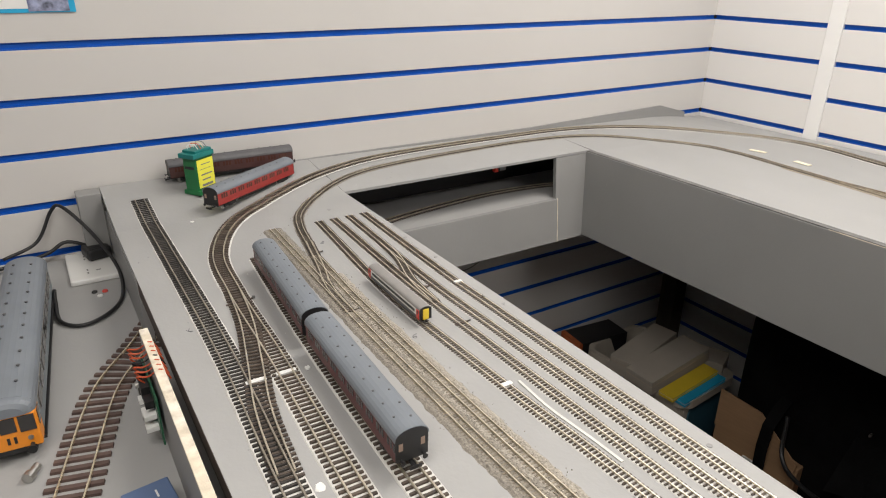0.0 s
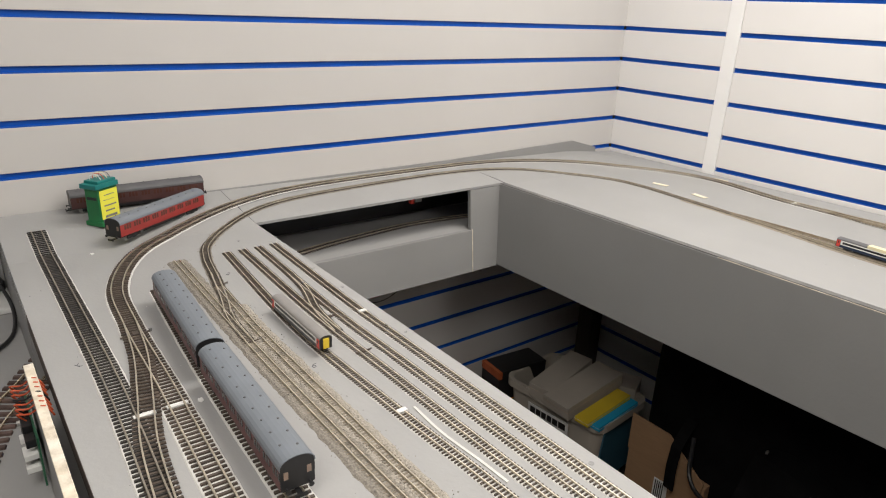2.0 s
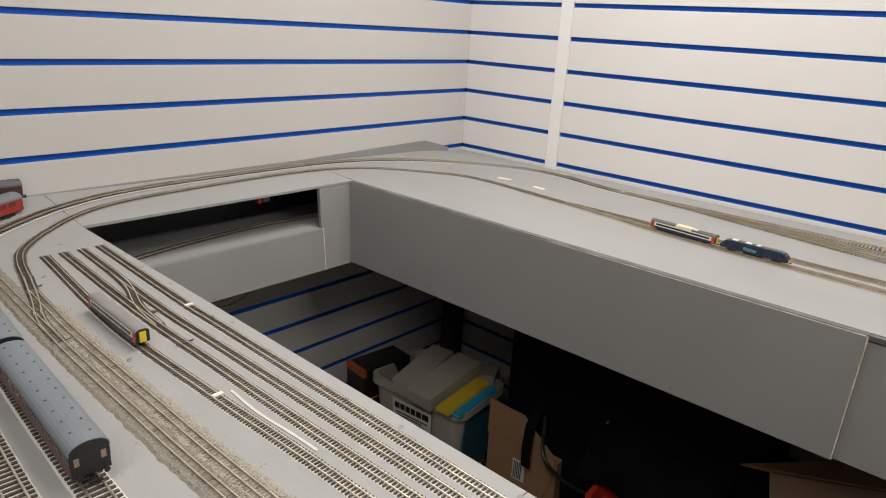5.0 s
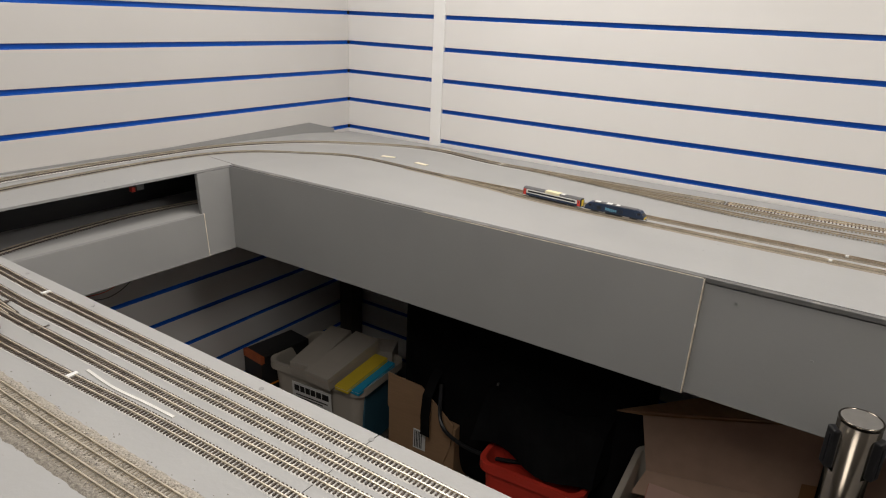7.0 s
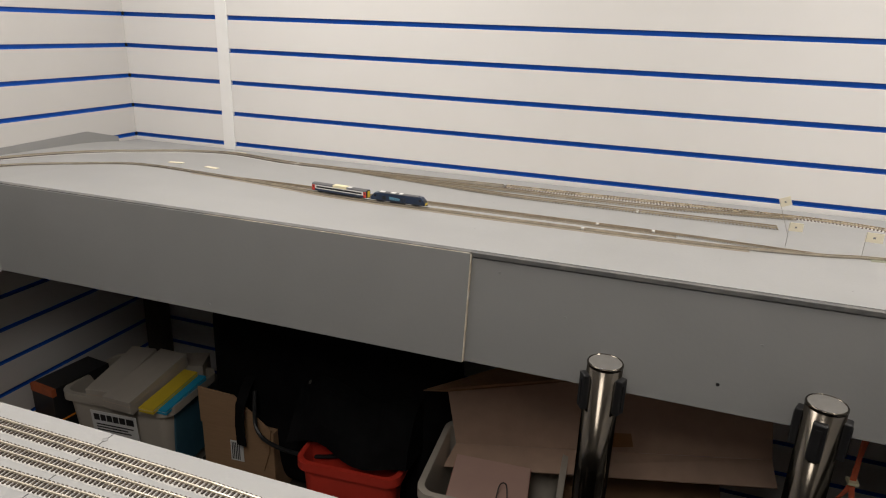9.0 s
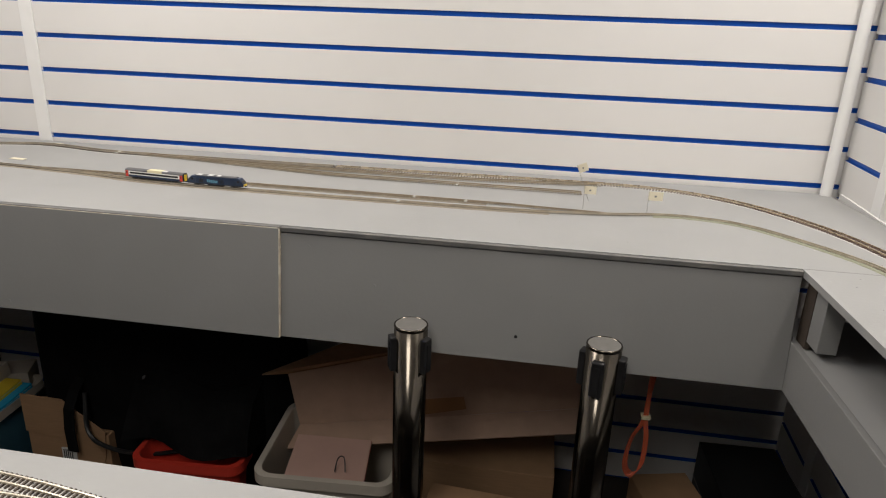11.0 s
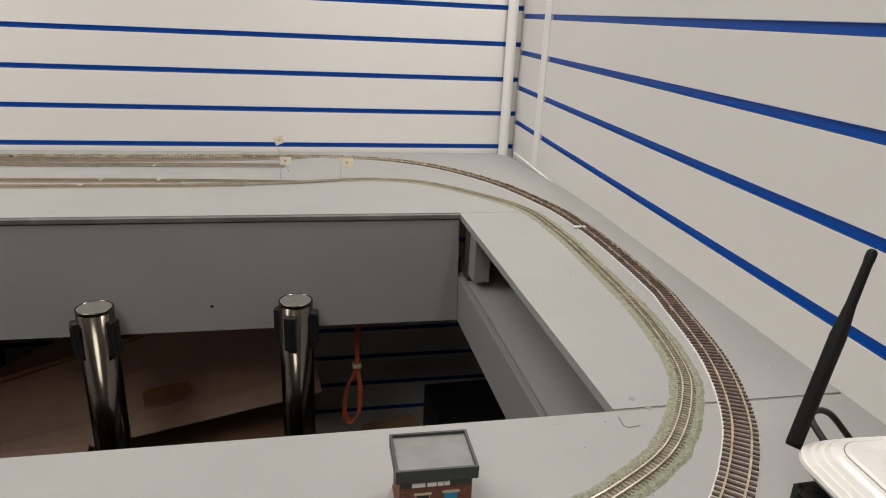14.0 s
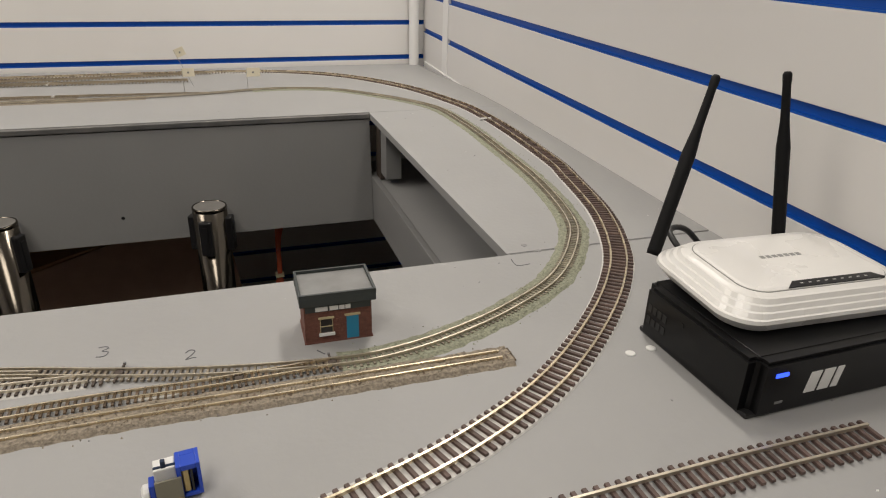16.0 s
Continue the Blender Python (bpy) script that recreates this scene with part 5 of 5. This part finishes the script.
for ctrl, r, label in ((((0.022, -1.894, LOW + 0.020), (0.008 + 0.01, -1.94, LOW + 0.04), (0.02, -1.98, LOW + 0.022), (0.03, -2.06, LOW + 0.012), (0.05, -2.16, LOW + 0.005)), 0.0038, "black mains cable along the wall"),
                      (((0.03, -2.05, LOW + 0.03), (0.02, -1.99, LOW + 0.05), (0.012, -1.955, LOW + 0.105), (0.03, -1.935, LOW + 0.118), (0.09, -1.895, LOW + 0.075), (0.17, -1.868, LOW + 0.03), (0.24, -1.872, LOW + 0.005), (0.300, -1.897, LOW + 0.005), (0.331, -1.942, LOW + 0.005), (0.300, -1.975, LOW + 0.005), (0.24, -1.978, LOW + 0.012), (0.20, -1.976, LOW + 0.022)), 0.0034, "black cable in a loose loop")):
    bm = bmesh.new()
    tube(bm, spline(ctrl, 0.008), r)
    tagged(finish("cable", bm, M_BLACK, smooth=True), label, "cable")
disc(0.200, -1.915, 0.005, M_BLACK, "black plastic ring on the lower table", LOW, 0.003)
disc(0.205, -1.898, 0.005, M_VERM, "red plastic ring on the lower table", LOW, 0.003)
disc(0.220, -1.908, 0.005, M_WHITE, "white plastic ring on the lower table", LOW, 0.002)

# poster
po = empty("poster", pose(0.0, -1.84, 1.357, 0, 0, 90), "glossy poster with a cyan border on the wall", "poster")
part("sheet", boxes((-0.30, 0.0, -0.003, -0.0015, 0.0, 0.30)), M_CYAN, po)
part("print_panel", boxes((-0.30, -0.055, -0.0036, -0.0030, 0.007, 0.30)), M_WHITE, po)
part("photo", boxes((-0.075, -0.010, -0.0042, -0.0032, 0.002, 0.060)), M_PRINT, po)

# ---------------------------------------------------------------- lower decks
deck = lambda x, y: 0.8862
track([(0.19, -1.44), (0.142, -1.25), (0.116, -1.08), (0.106, -0.94), (0.120, -0.79), (0.155, -0.68)], "oo", "dark curved track on the lower deck", lift=0.0003, height=deck)
cn = empty("wire_connector", pose(0.135, -0.955, 0.957), "red and grey plug connectors under the board", "connector")
part("red_plug", boxes((-0.006, 0.006, -0.014, -0.004, 0.0, 0.012), bevel=0.001), M_VERM, cn)
part("grey_plug", boxes((-0.006, 0.006, 0.000, 0.020, 0.002, 0.016), bevel=0.001), M_DGREY, cn)
part("bracket", boxes((-0.004, 0.004, -0.016, 0.022, 0.016, 0.031)), M_BLACK, cn)
part("support", boxes((HX1 + 0.014, HX1 + 0.045, -0.80, -0.755, 0.8845, 1.0 - TH - 0.001), bevel=0.001), M_FASCIA, east_board, "grey upright block")
bm = bmesh.new()
for k in range(9):
    box(bm, HX1 + 0.016, HX1 + 0.022, -0.96 - k * 0.012, -0.953 - k * 0.012, 0.974, 0.9865)
part("infill", boxes((HX1 + 0.013, HX1 + 0.022, -0.754, HY1 - 0.004, 0.8705, 1.0 - TH - 0.0012)), M_DTIMBSHADE, east_board, "dark timber behind the opening")
tb = finish("terminal_strip", bm, M_BLACK)
tagged(tb, "black terminal strip under the east board", "terminal strip")
for k, ctrl in enumerate((((0.20, -1.02, 0.79), (0.18, -1.08, 0.74), (0.16, -1.16, 0.735), (0.10, -1.26, 0.72)), ((0.20, -0.98, 0.79), (0.17, -1.06, 0.72), (0.15, -1.13, 0.72), (0.06, -1.22, 0.74)), ((0.19, -1.10, 0.79), (0.16, -1.14, 0.75), (0.12, -1.2, 0.74), (0.05, -1.3, 0.70)))):
    bm = bmesh.new()
    tube(bm, spline(ctrl, 0.01), 0.0012, 6)
    tagged(finish("wire", bm, (M_WIRER, M_BLACK, M_WIRER)[k], smooth=True), "thin loose wire under the west board", "wire", "loose wires")


# ---------------------------------------------------------------- in the well, under the boards
def post(x, y, top, turns):
    ob = empty("barrier_post", pose(x, y, 0, 0, 0, 8), "chrome belt barrier post with black belt heads", "barrier post", "barrier posts")
    bm = bmesh.new()
    lathe(bm, [(0.031, 0.03), (0.031, top - 0.0065)], Matrix.Identity(4), 28)
    part("tube", bm, M_CHROME, ob, smooth=True)
    bm = bmesh.new()
    lathe(bm, [(0.0316, top - 0.006), (0.0316, top - 0.002), (0.0308, top - 0.0005), (0.0290, top - 0.0005), (0.0288, top - 0.003)], Matrix.Identity(4), 28)
    part("collar", bm, M_CHROME, ob, smooth=True)
    bm = bmesh.new()
    lathe(bm, [(0.0285, top - 0.0028), (0.0285, top - 0.0015), (0.0275, top - 0.0008)], Matrix.Identity(4), 28)
    part("cap", bm, M_CAP, ob, "brushed steel cap")
    bm = bmesh.new()
    lathe(bm, [(0.16, 0.0), (0.16, 0.012), (0.06, 0.03), (0.033, 0.035)], Matrix.Identity(4), 28)
    part("base", bm, M_SATBLK, ob)
    for a in turns:
        hd = part("belt_head", boxes((0.028, 0.041, -0.011, 0.011, top - 0.088, top - 0.020), bevel=0.003), M_BLACK, ob)
        hd.rotation_euler = (0, 0, radians(a))
        part("belt_slot", boxes((0.0405, 0.0425, -0.004, 0.004, top - 0.080, top - 0.030)), M_BLACK, hd)
    return ob


post(1.734, -0.785, 0.857, (200, 325, 80))
post(2.079, -0.785, 0.857, (150, 245, 335))


ZL = zt(0.045, -0.045) - TH - 0.0008
part("leg", boxes((0.014, 0.078, -0.076, -0.014, 0.0, ZL), bevel=0.002), M_DTIMBSHADE, north_board, "dark timber leg in the corner")


def tub(name, label, cx, cy, w, d, top, mt, rim, angle=0.0):
    ob = empty(name, pose(cx, cy, 0, 0, 0, angle), label, "storage tub")
    bm = bmesh.new()
    k, t = 0.86, 0.003
    lo = rounded(w * k, d * k, 0.03)
    hi = rounded(w, d, 0.035)
    rings = [[bm.verts.new((x, y, 0.002)) for x, y in lo], [bm.verts.new((x, y, top)) for x, y in hi],
             [bm.verts.new((x * 0.98, y * 0.98, top)) for x, y in hi], [bm.verts.new((x * 0.98, y * 0.98, 0.006)) for x, y in lo]]
    n = len(lo)
    for a, b in zip(rings, rings[1:]):
        for i in range(n):
            bm.faces.new((a[i], a[(i + 1) % n], b[(i + 1) % n], b[i]))
    bm.faces.new(rings[0][::-1])
    bm.faces.new(rings[3])
    part("body", bm, mt, ob)
    bm = bmesh.new()
    out, inn = rounded(w + 0.012, d + 0.012, 0.04), rounded(w * 0.985, d * 0.985, 0.034)
    rr = [[bm.verts.new((x, y, top - 0.022)) for x, y in out], [bm.verts.new((x, y, top + 0.004)) for x, y in out], [bm.verts.new((x, y, top + 0.004)) for x, y in inn], [bm.verts.new((x, y, top - 0.012)) for x, y in inn]]
    for a, b in zip(rr, rr[1:]):
        for i in range(n):
            bm.faces.new((a[i], a[(i + 1) % n], b[(i + 1) % n], b[i]))
    part("rim", bm, rim, ob)
    return ob


t1 = tub("storage_tub", "grey white plastic tub full of cartons", 0.307, -0.413, 0.182, 0.122, 0.296, M_TUB, M_TUB, 5)
lbl = part("paper_label", boxes((-0.115, 0.045, -0.1205, -0.1190, 0.135, 0.235)), M_WHITE, t1, "white paper label with dark print")
lbl.location = (0.035, -0.004, 0.030)
lbl.rotation_euler = (radians(3), 0, 0)
for x0, x1, z, h in ((-0.105, -0.085, 0.203, 0.022), (-0.081, -0.063, 0.203, 0.022), (-0.059, -0.041, 0.203, 0.022), (-0.037, -0.019, 0.203, 0.022), (-0.015, 0.005, 0.203, 0.022), (0.009, 0.035, 0.203, 0.022), (-0.10, 0.03, 0.187, 0.004), (-0.10, 0.01, 0.177, 0.004), (-0.10, 0.02, 0.167, 0.004)):
    part("print_bar", boxes((x0, x1, -0.1213, -0.1203, z, z + h)), M_BLACK, lbl)
part("side_panel", hung(0.176, 0.182, -0.090, 0.095, 0.05, 0.268, -0.012, 0.0), M_TUBBL, t1, "blue tinted plastic side")


def carton(name, m, w, d, h, mt, label, edge=None, category="box"):
    ob = empty(name, m, label, category)
    part("body", boxes((-w / 2, w / 2, -d / 2, d / 2, 0, h), bevel=0.0015), mt, ob)
    part("lid_seam", boxes((-w / 2 - 0.0006, w / 2 + 0.0006, -d / 2 - 0.0006, d / 2 + 0.0006, h * 0.62, h * 0.64)), edge or M_CARDE, ob)
    return ob


carton("carton", pose(0.264, -0.436, 0.298, 0, -6.0, 99.4), 0.240, 0.085, 0.05, M_BOXW, "off white long carton in the tub")
carton("carton", pose(0.368, -0.445, 0.310, 0, -9.2, 89.8), 0.250, 0.1, 0.045, M_BOXW, "off white long carton leaning in the tub")
carton("book", pose(0.452, -0.452, 0.307, 0, -4.1, 93.0), 0.212, 0.05, 0.016, M_YELLOW, "yellow paperback standing in the tub", M_WHITE, "book")
carton("book", pose(0.481, -0.435, 0.294, 0, -2.9, 93.8), 0.198, 0.04, 0.016, M_CYAN, "blue paperback standing in the tub", M_WHITE, "book")
carton("carton", pose(0.37, -0.30, 0.27, 0, 0, 24), 0.16, 0.09, 0.06, M_BOXW, "off white carton behind in the tub")
pk = carton("carton", pose(0.078, -0.47, 0.0, 0, 0, -6), 0.10, 0.20, 0.305, M_BLACK, "black and orange packaging box by the wall", M_ORANGE)
part("top_band", boxes((-0.0506, 0.0506, -0.1012, -0.088, 0.280, 0.3056)), M_RUST, pk, "dull orange printed band")
carton("cardboard_box", pose(0.035, -0.62, 0.0, 0, 0, 0), 0.05, 0.16, 0.20, M_CARD, "low brown cardboard box against the wall")
ca = empty("cardboard_box", pose(0.554, -0.441, 0, 0, 0, 3.0), "brown cardboard box with an open flap", "box")
W = 0.244
part("body", boxes((0.0, W, 0.0, 0.15, 0, 0.235), bevel=0.002), M_CARD, ca)
bm = bmesh.new()
prof = [(0.0, 0.232), (W * 0.55, 0.215), (W * 0.86, 0.10), (W * 0.95, 0.17), (W * 0.98, 0.25), (W * 0.62, 0.32), (W * 0.5, 0.345), (0.0, 0.352)]
lo = [bm.verts.new((x, -0.002, z)) for x, z in prof]
hi = [bm.verts.new((x, -0.006, z)) for x, z in prof]
bm.faces.new(hi)
bm.faces.new(lo[::-1])
for i in range(len(prof)):
    bm.faces.new((lo[i], lo[(i + 1) % len(prof)], hi[(i + 1) % len(prof)], hi[i]))
part("flap", bm, M_CARD, ca, "open cardboard flap")
sl = part("shipping_label", boxes((W * 0.40, W * 0.58, -0.004, -0.002, 0.115, 0.185)), M_WHITE, ca, "white label with dark bars")
for i in range(5):
    part("print_bar", boxes((W * 0.42 + i * 0.006, W * 0.42 + 0.003 + i * 0.006, -0.0047, -0.0039, 0.12, 0.18)), M_BLACK, sl)

# black holdall
bg = empty("holdall_bag", pose(0.93, -0.275, 0, 0, 0, -3), "large black fabric bag with straps", "bag")
bm = bmesh.new()
NX, NT = 30, 32
rings = []
for i in range(NX + 1):
    u = i / NX * 2 - 1
    k = (1 - abs(u) ** 6) ** 0.35
    ring = []
    for j in range(NT):
        a = 2 * math.pi * j / NT
        ca_, sa_ = math.cos(a), math.sin(a)
        y = 0.135 * k * math.copysign(abs(ca_) ** 0.6, ca_)
        z = 0.375 + 0.372 * (0.72 + 0.28 * k) * math.copysign(abs(sa_) ** 0.55, sa_)
        n = noise.noise((u * 3, y * 7, z * 6)) * 0.018
        ring.append(bm.verts.new((u * 0.405, y * (1 + n), max(0.001, z + n * 0.6 - 0.10 * max(0, u) * (z > 0.4)))))
    rings.append(ring)
for a, b in zip(rings, rings[1:]):
    for j in range(NT):
        bm.faces.new((a[j], b[j], b[(j + 1) % NT], a[(j + 1) % NT]))
bm.faces.new(rings[0])
bm.faces.new(rings[-1][::-1])
part("body", bm, M_BLACKM, bg, smooth=True)
for x, w, prof in ((-0.215, 0.016, ((-0.13, 0.40), (-0.165, 0.37), (-0.195, 0.33), (-0.205, 0.27), (-0.205, 0.20))),):
    bm = bmesh.new()
    rows = [[bm.verts.new((x + dx + 0.10 * (0.5 - z) * 0.3, y + dy, z)) for dx, dy in ((-w, 0), (w, 0), (w, 0.003), (-w, 0.003))] for y, z in prof]
    for p, q in zip(rows, rows[1:]):
        for i in range(4):
            bm.faces.new((p[i], p[(i + 1) % 4], q[(i + 1) % 4], q[i]))
    bm.faces.new(rows[0][::-1])
    bm.faces.new(rows[-1])
    part("strap", bm, M_BLACKM, bg, "black webbing strap")
bm = bmesh.new()
tube(bm, spline([(-0.19, -0.15, 0.36), (-0.15, -0.20, 0.27), (-0.08, -0.205, 0.235), (0.02, -0.19, 0.225), (0.12, -0.16, 0.235)], 0.015), 0.006)
part("handle", bm, M_BLACK, bg)
bm = bmesh.new()
rows = []
for i in range(13):
    u = i / 12
    x = -0.02 + 0.36 * u
    rows.append([bm.verts.new((x, y + 0.012 * math.sin(u * 9 + z * 20), z + 0.014 * math.sin(u * 7))) for y, z in ((-0.10, 0.46), (-0.165, 0.42), (-0.212, 0.345), (-0.232, 0.290), (-0.205, 0.281), (-0.10, 0.285))])
for p, q in zip(rows, rows[1:]):
    for i in range(6):
        bm.faces.new((p[i], q[i], q[(i + 1) % 6], p[(i + 1) % 6]))
bm.faces.new(rows[0][::-1])
bm.faces.new(rows[-1])
part("side_pocket", bm, M_BLACKM, bg)
part("zip_pull", boxes((0.001, 0.007, -0.150, -0.140, 0.432, 0.440)), M_STEEL, bg)

tub("red_crate", "bright red plastic crate under the bag", 1.090, -0.485, 0.138, 0.052, 0.270, M_VERM, M_VERM, 4)
t2 = tub("storage_tub", "grey white plastic tub holding papers", 1.493, -0.492, 0.156, 0.150, 0.366, M_TUB, M_TUB, 4)
carton("folder", pose(1.487, -0.54, 0.338, 4, 3, 8), 0.19, 0.16, 0.012, M_PINK, "pinkish paper folder in the tub", M_VERM, "folder")
bm = bmesh.new()
tube(bm, spline([(1.5170000000000001, -0.5900000000000001, 0.352), (1.52, -0.5700000000000001, 0.376), (1.5350000000000001, -0.5700000000000001, 0.380), (1.5450000000000002, -0.5950000000000001, 0.352)], 0.006), 0.0015, 6)
tagged(finish("wire", bm, M_BLACK), "short black wire loop on the folder", "wire")


def plate(corners, thick, mt, parent, name, label=""):
    """A stiff sheet with four corners and a thickness."""
    c = [Vector(p) for p in corners]
    n = (c[1] - c[0]).cross(c[3] - c[0]).normalized() * thick
    bm = bmesh.new()
    a = [bm.verts.new(p) for p in c]
    b = [bm.verts.new(p - n) for p in c]
    bm.faces.new(a)
    bm.faces.new(b[::-1])
    for i in range(4):
        bm.faces.new((a[i], b[i], b[(i + 1) % 4], a[(i + 1) % 4]))
    return part(name, bm, mt, parent, label)


cd = empty("open_carton", Matrix.Identity(4), "large opened cardboard carton lying on its side", "box")
plate([(1.352, -0.385, 0.325), (2.118, -0.352, 0.462), (2.085, -0.318, 0.690), (1.318, -0.370, 0.468)], 0.004, M_CARDP, cd, "panel")
plate([(1.262, -0.410, 0.480), (1.318, -0.374, 0.471), (2.085, -0.322, 0.693), (1.72, -0.19, 0.640)], 0.004, M_CARD, cd, "top_flap", "brown outer flap")
plate([(1.338, -0.450, 0.292), (2.130, -0.402, 0.424), (2.118, -0.3525, 0.462), (1.352, -0.3855, 0.325)], 0.004, M_CARDP, cd, "lower_flap")
plate([(1.318, -0.364, 0.4665), (2.085, -0.312, 0.688), (2.085, -0.306, 0.691), (1.318, -0.358, 0.4695)], 0.003, M_CARDE, cd, "raw_edge", "pale cut carton edge")
tp = plate([(1.689, -0.385, 0.406), (1.806, -0.385, 0.44), (1.797, -0.385, 0.475), (1.689, -0.385, 0.452)], 0.001, M_TAPE, cd, "tape", "brown parcel tape")
tp.location = (0, -0.006, 0)
part("prop", boxes((1.56, 2.05, -0.33, -0.08, 0.0, 0.22), bevel=0.002), M_CARD, cd, "brown closed carton end")
carton("cardboard_box", pose(1.90, -0.62, 0.0, 0, 0, -4), 0.30, 0.06, 0.352, M_CARD, "brown cardboard box between the posts")
carton("cardboard_box", pose(2.33, -0.42, 0.0, 0, 0, 14), 0.15, 0.16, 0.285, M_CARD, "brown cardboard box in the dark corner")
carton("crate", pose(2.55, -0.40, 0.0, 0, 0, 2), 0.20, 0.42, 0.30, M_BLACK, "black plastic crate in the dark corner", M_DGREY, "crate")

# salmon wire loop
wl = empty("wire_bundle", Matrix.Identity(4), "salmon pink bundle of hanging layout wire", "wire bundle")
for k in range(7):
    o = (k - 3) * 0.0014
    bm = bmesh.new()
    tube(bm, spline([(2.222 + o, -0.585, 0.984), (2.219 + o * 2, -0.585, 0.80), (2.208 + o, -0.588 + o, 0.70), (2.206 + o, -0.59, 0.600), (2.184 + o, -0.592 + o, 0.545), (2.178 + o, -0.592, 0.48 + o), (2.194 + o, -0.592 + o, 0.452 + o), (2.212 + o, -0.592, 0.48 + o), (2.214 + o, -0.592, 0.55), (2.207 + o, -0.59, 0.605), (2.212 + o, -0.588, 0.70), (2.232 + o * 3, -0.585, 0.78), (2.25 + o, -0.585, 0.984)], 0.012), 0.0012, 6)
    part("wire", bm, M_WIREO, wl)
part("tie", boxes((2.197, 2.216, -0.600, -0.580, 0.599, 0.605)), M_CREAM, wl)


# turnout tie bars, filler and specks
for x, y, a, s in ((0.597, -1.750, 5, 1.0), (0.491, -1.593, 12, 0.6), (0.702, -1.626, 4, 0.6), (0.808, -1.512, 4, 0.6), (0.690, -1.499, 4, 0.6), (2.03, -1.543, -12, 0.6), (2.115, -1.575, 4, 0.6), (2.185, -1.573, 4, 0.6)):
    ob = empty("tie_bar", pose(x, y, zt(x, y) + 0.0012, 0, 0, a), "dark turnout tie bar with spring housing", "tie bar", "turnout tie bars")
    part("bar", boxes((-0.0012 * s, 0.0012 * s, -0.020 * s, 0.020 * s, 0.0003, 0.0022), bevel=0.0003), M_SLEEP, ob)
    part("spring_housing", boxes((-0.005 * s, 0.005 * s, -0.004 * s, 0.004 * s, 0.0006, 0.0042 * s), bevel=0.0004), M_SLEEP, ob)
    part("lug", boxes((-0.0016 * s, 0.0016 * s, 0.0185 * s, 0.022 * s, 0.0004, 0.0048 * s), bevel=0.0004), M_DGREY, ob)
rnd = random.Random(11)
for x, y, r in ((0.990, -1.790, 0.007), (0.985, -1.804, 0.005), (0.80, -1.728, 0.005), (2.06, -1.590, 0.008)):
    bm = bmesh.new()
    ring = [(r * (0.7 + 0.5 * rnd.random()) * math.cos(a), r * (0.5 + 0.4 * rnd.random()) * math.sin(a)) for a in (0.63 * i for i in range(10))]
    lo = [bm.verts.new((x + px, y + py, zt(x, y))) for px, py in ring]
    hi = [bm.verts.new((x + px * 0.8, y + py * 0.8, zt(x, y) + 0.0012)) for px, py in ring]
    for i in range(10):
        bm.faces.new((lo[i], lo[(i + 1) % 10], hi[(i + 1) % 10], hi[i]))
    bm.faces.new(hi)
    tagged(finish("filler_patch", bm, M_WHITE), "white dried filler smear on the board", "filler", "filler smears")
for line, half, label in (([(0.952, -1.529), (1.01, -1.532), (1.069, -1.528), (1.12, -1.526)], 0.0017, "long white strip of filler beside a siding"),
                          ([(2.046, -1.58), (2.067, -1.581), (2.09, -1.578), (2.117, -1.579), (2.155, -1.576)], 0.0018, "white filler sliver between two tracks"),
                          ([(1.949, -1.531), (1.979, -1.536), (2.014, -1.546), (2.045, -1.551)], 0.0010, "thin white filler line along a track")):
    bm = bmesh.new()
    pts = spline([(x, y, 0) for x, y in line], 0.01)
    for p in pts:
        p.z = zt(p.x, p.y)
    sweep(bm, pts, half, -0.0003, 0.0024 if half > 0.00175 else 0.0014, 0)
    tagged(finish("filler_patch", bm, M_CORK), label, "filler", "filler smears")
for name, material, label, count, seed in (("paint_chips", M_WHITE, "tiny pale chips scattered on the boards", 70, 5), ("dirt_specks", M_DGREY, "tiny dark specks scattered on the boards", 110, 6)):
    bm = bmesh.new()
    rnd = random.Random(seed)
    for _ in range(count):
        zone = rnd.choice(((0.05, 1.25, -1.85, -1.43), (1.35, 2.65, -1.95, -1.43), (0.25, 2.65, -0.70, -0.03), (2.42, 2.66, -1.4, -0.73), (0.05, 0.2, -1.4, -0.75)))
        x, y = rnd.uniform(zone[0], zone[1]), rnd.uniform(zone[2], zone[3])
        s = rnd.uniform(0.0004, 0.0015)
        a = rnd.uniform(0, 6.28)
        z = zt(x, y)
        base = [bm.verts.new((x + s * k * math.cos(a + q), y + s * k * math.sin(a + q), z)) for q, k in ((0, 1), (1.5, 0.7), (3.1, 1.2), (4.7, 0.6))]
        top = bm.verts.new((x, y, z + s * 0.5))
        for i in range(4):
            bm.faces.new((base[i], base[(i + 1) % 4], top))
    tagged(finish(name, bm, material), label, "debris", kind="stuff")
mark([[(-0.6, 0.3), (0.0, -0.2), (0.6, 0.4)], [(-0.5, -0.3), (0.5, -0.1)]], 0.64, -1.828, 0.009, 20)
mark([[(-0.5, 0.5), (0.5, -0.3)], [(-0.3, -0.4), (0.4, 0.3)]], 0.79, -1.430, 0.006, 0)
mark(TWO, 0.45, -1.566, 0.007, 50)
mark([[(-0.6, 0.8), (-0.6, -0.8), (0.9, -0.8)]], 2.405, -1.438, 0.010, 0)
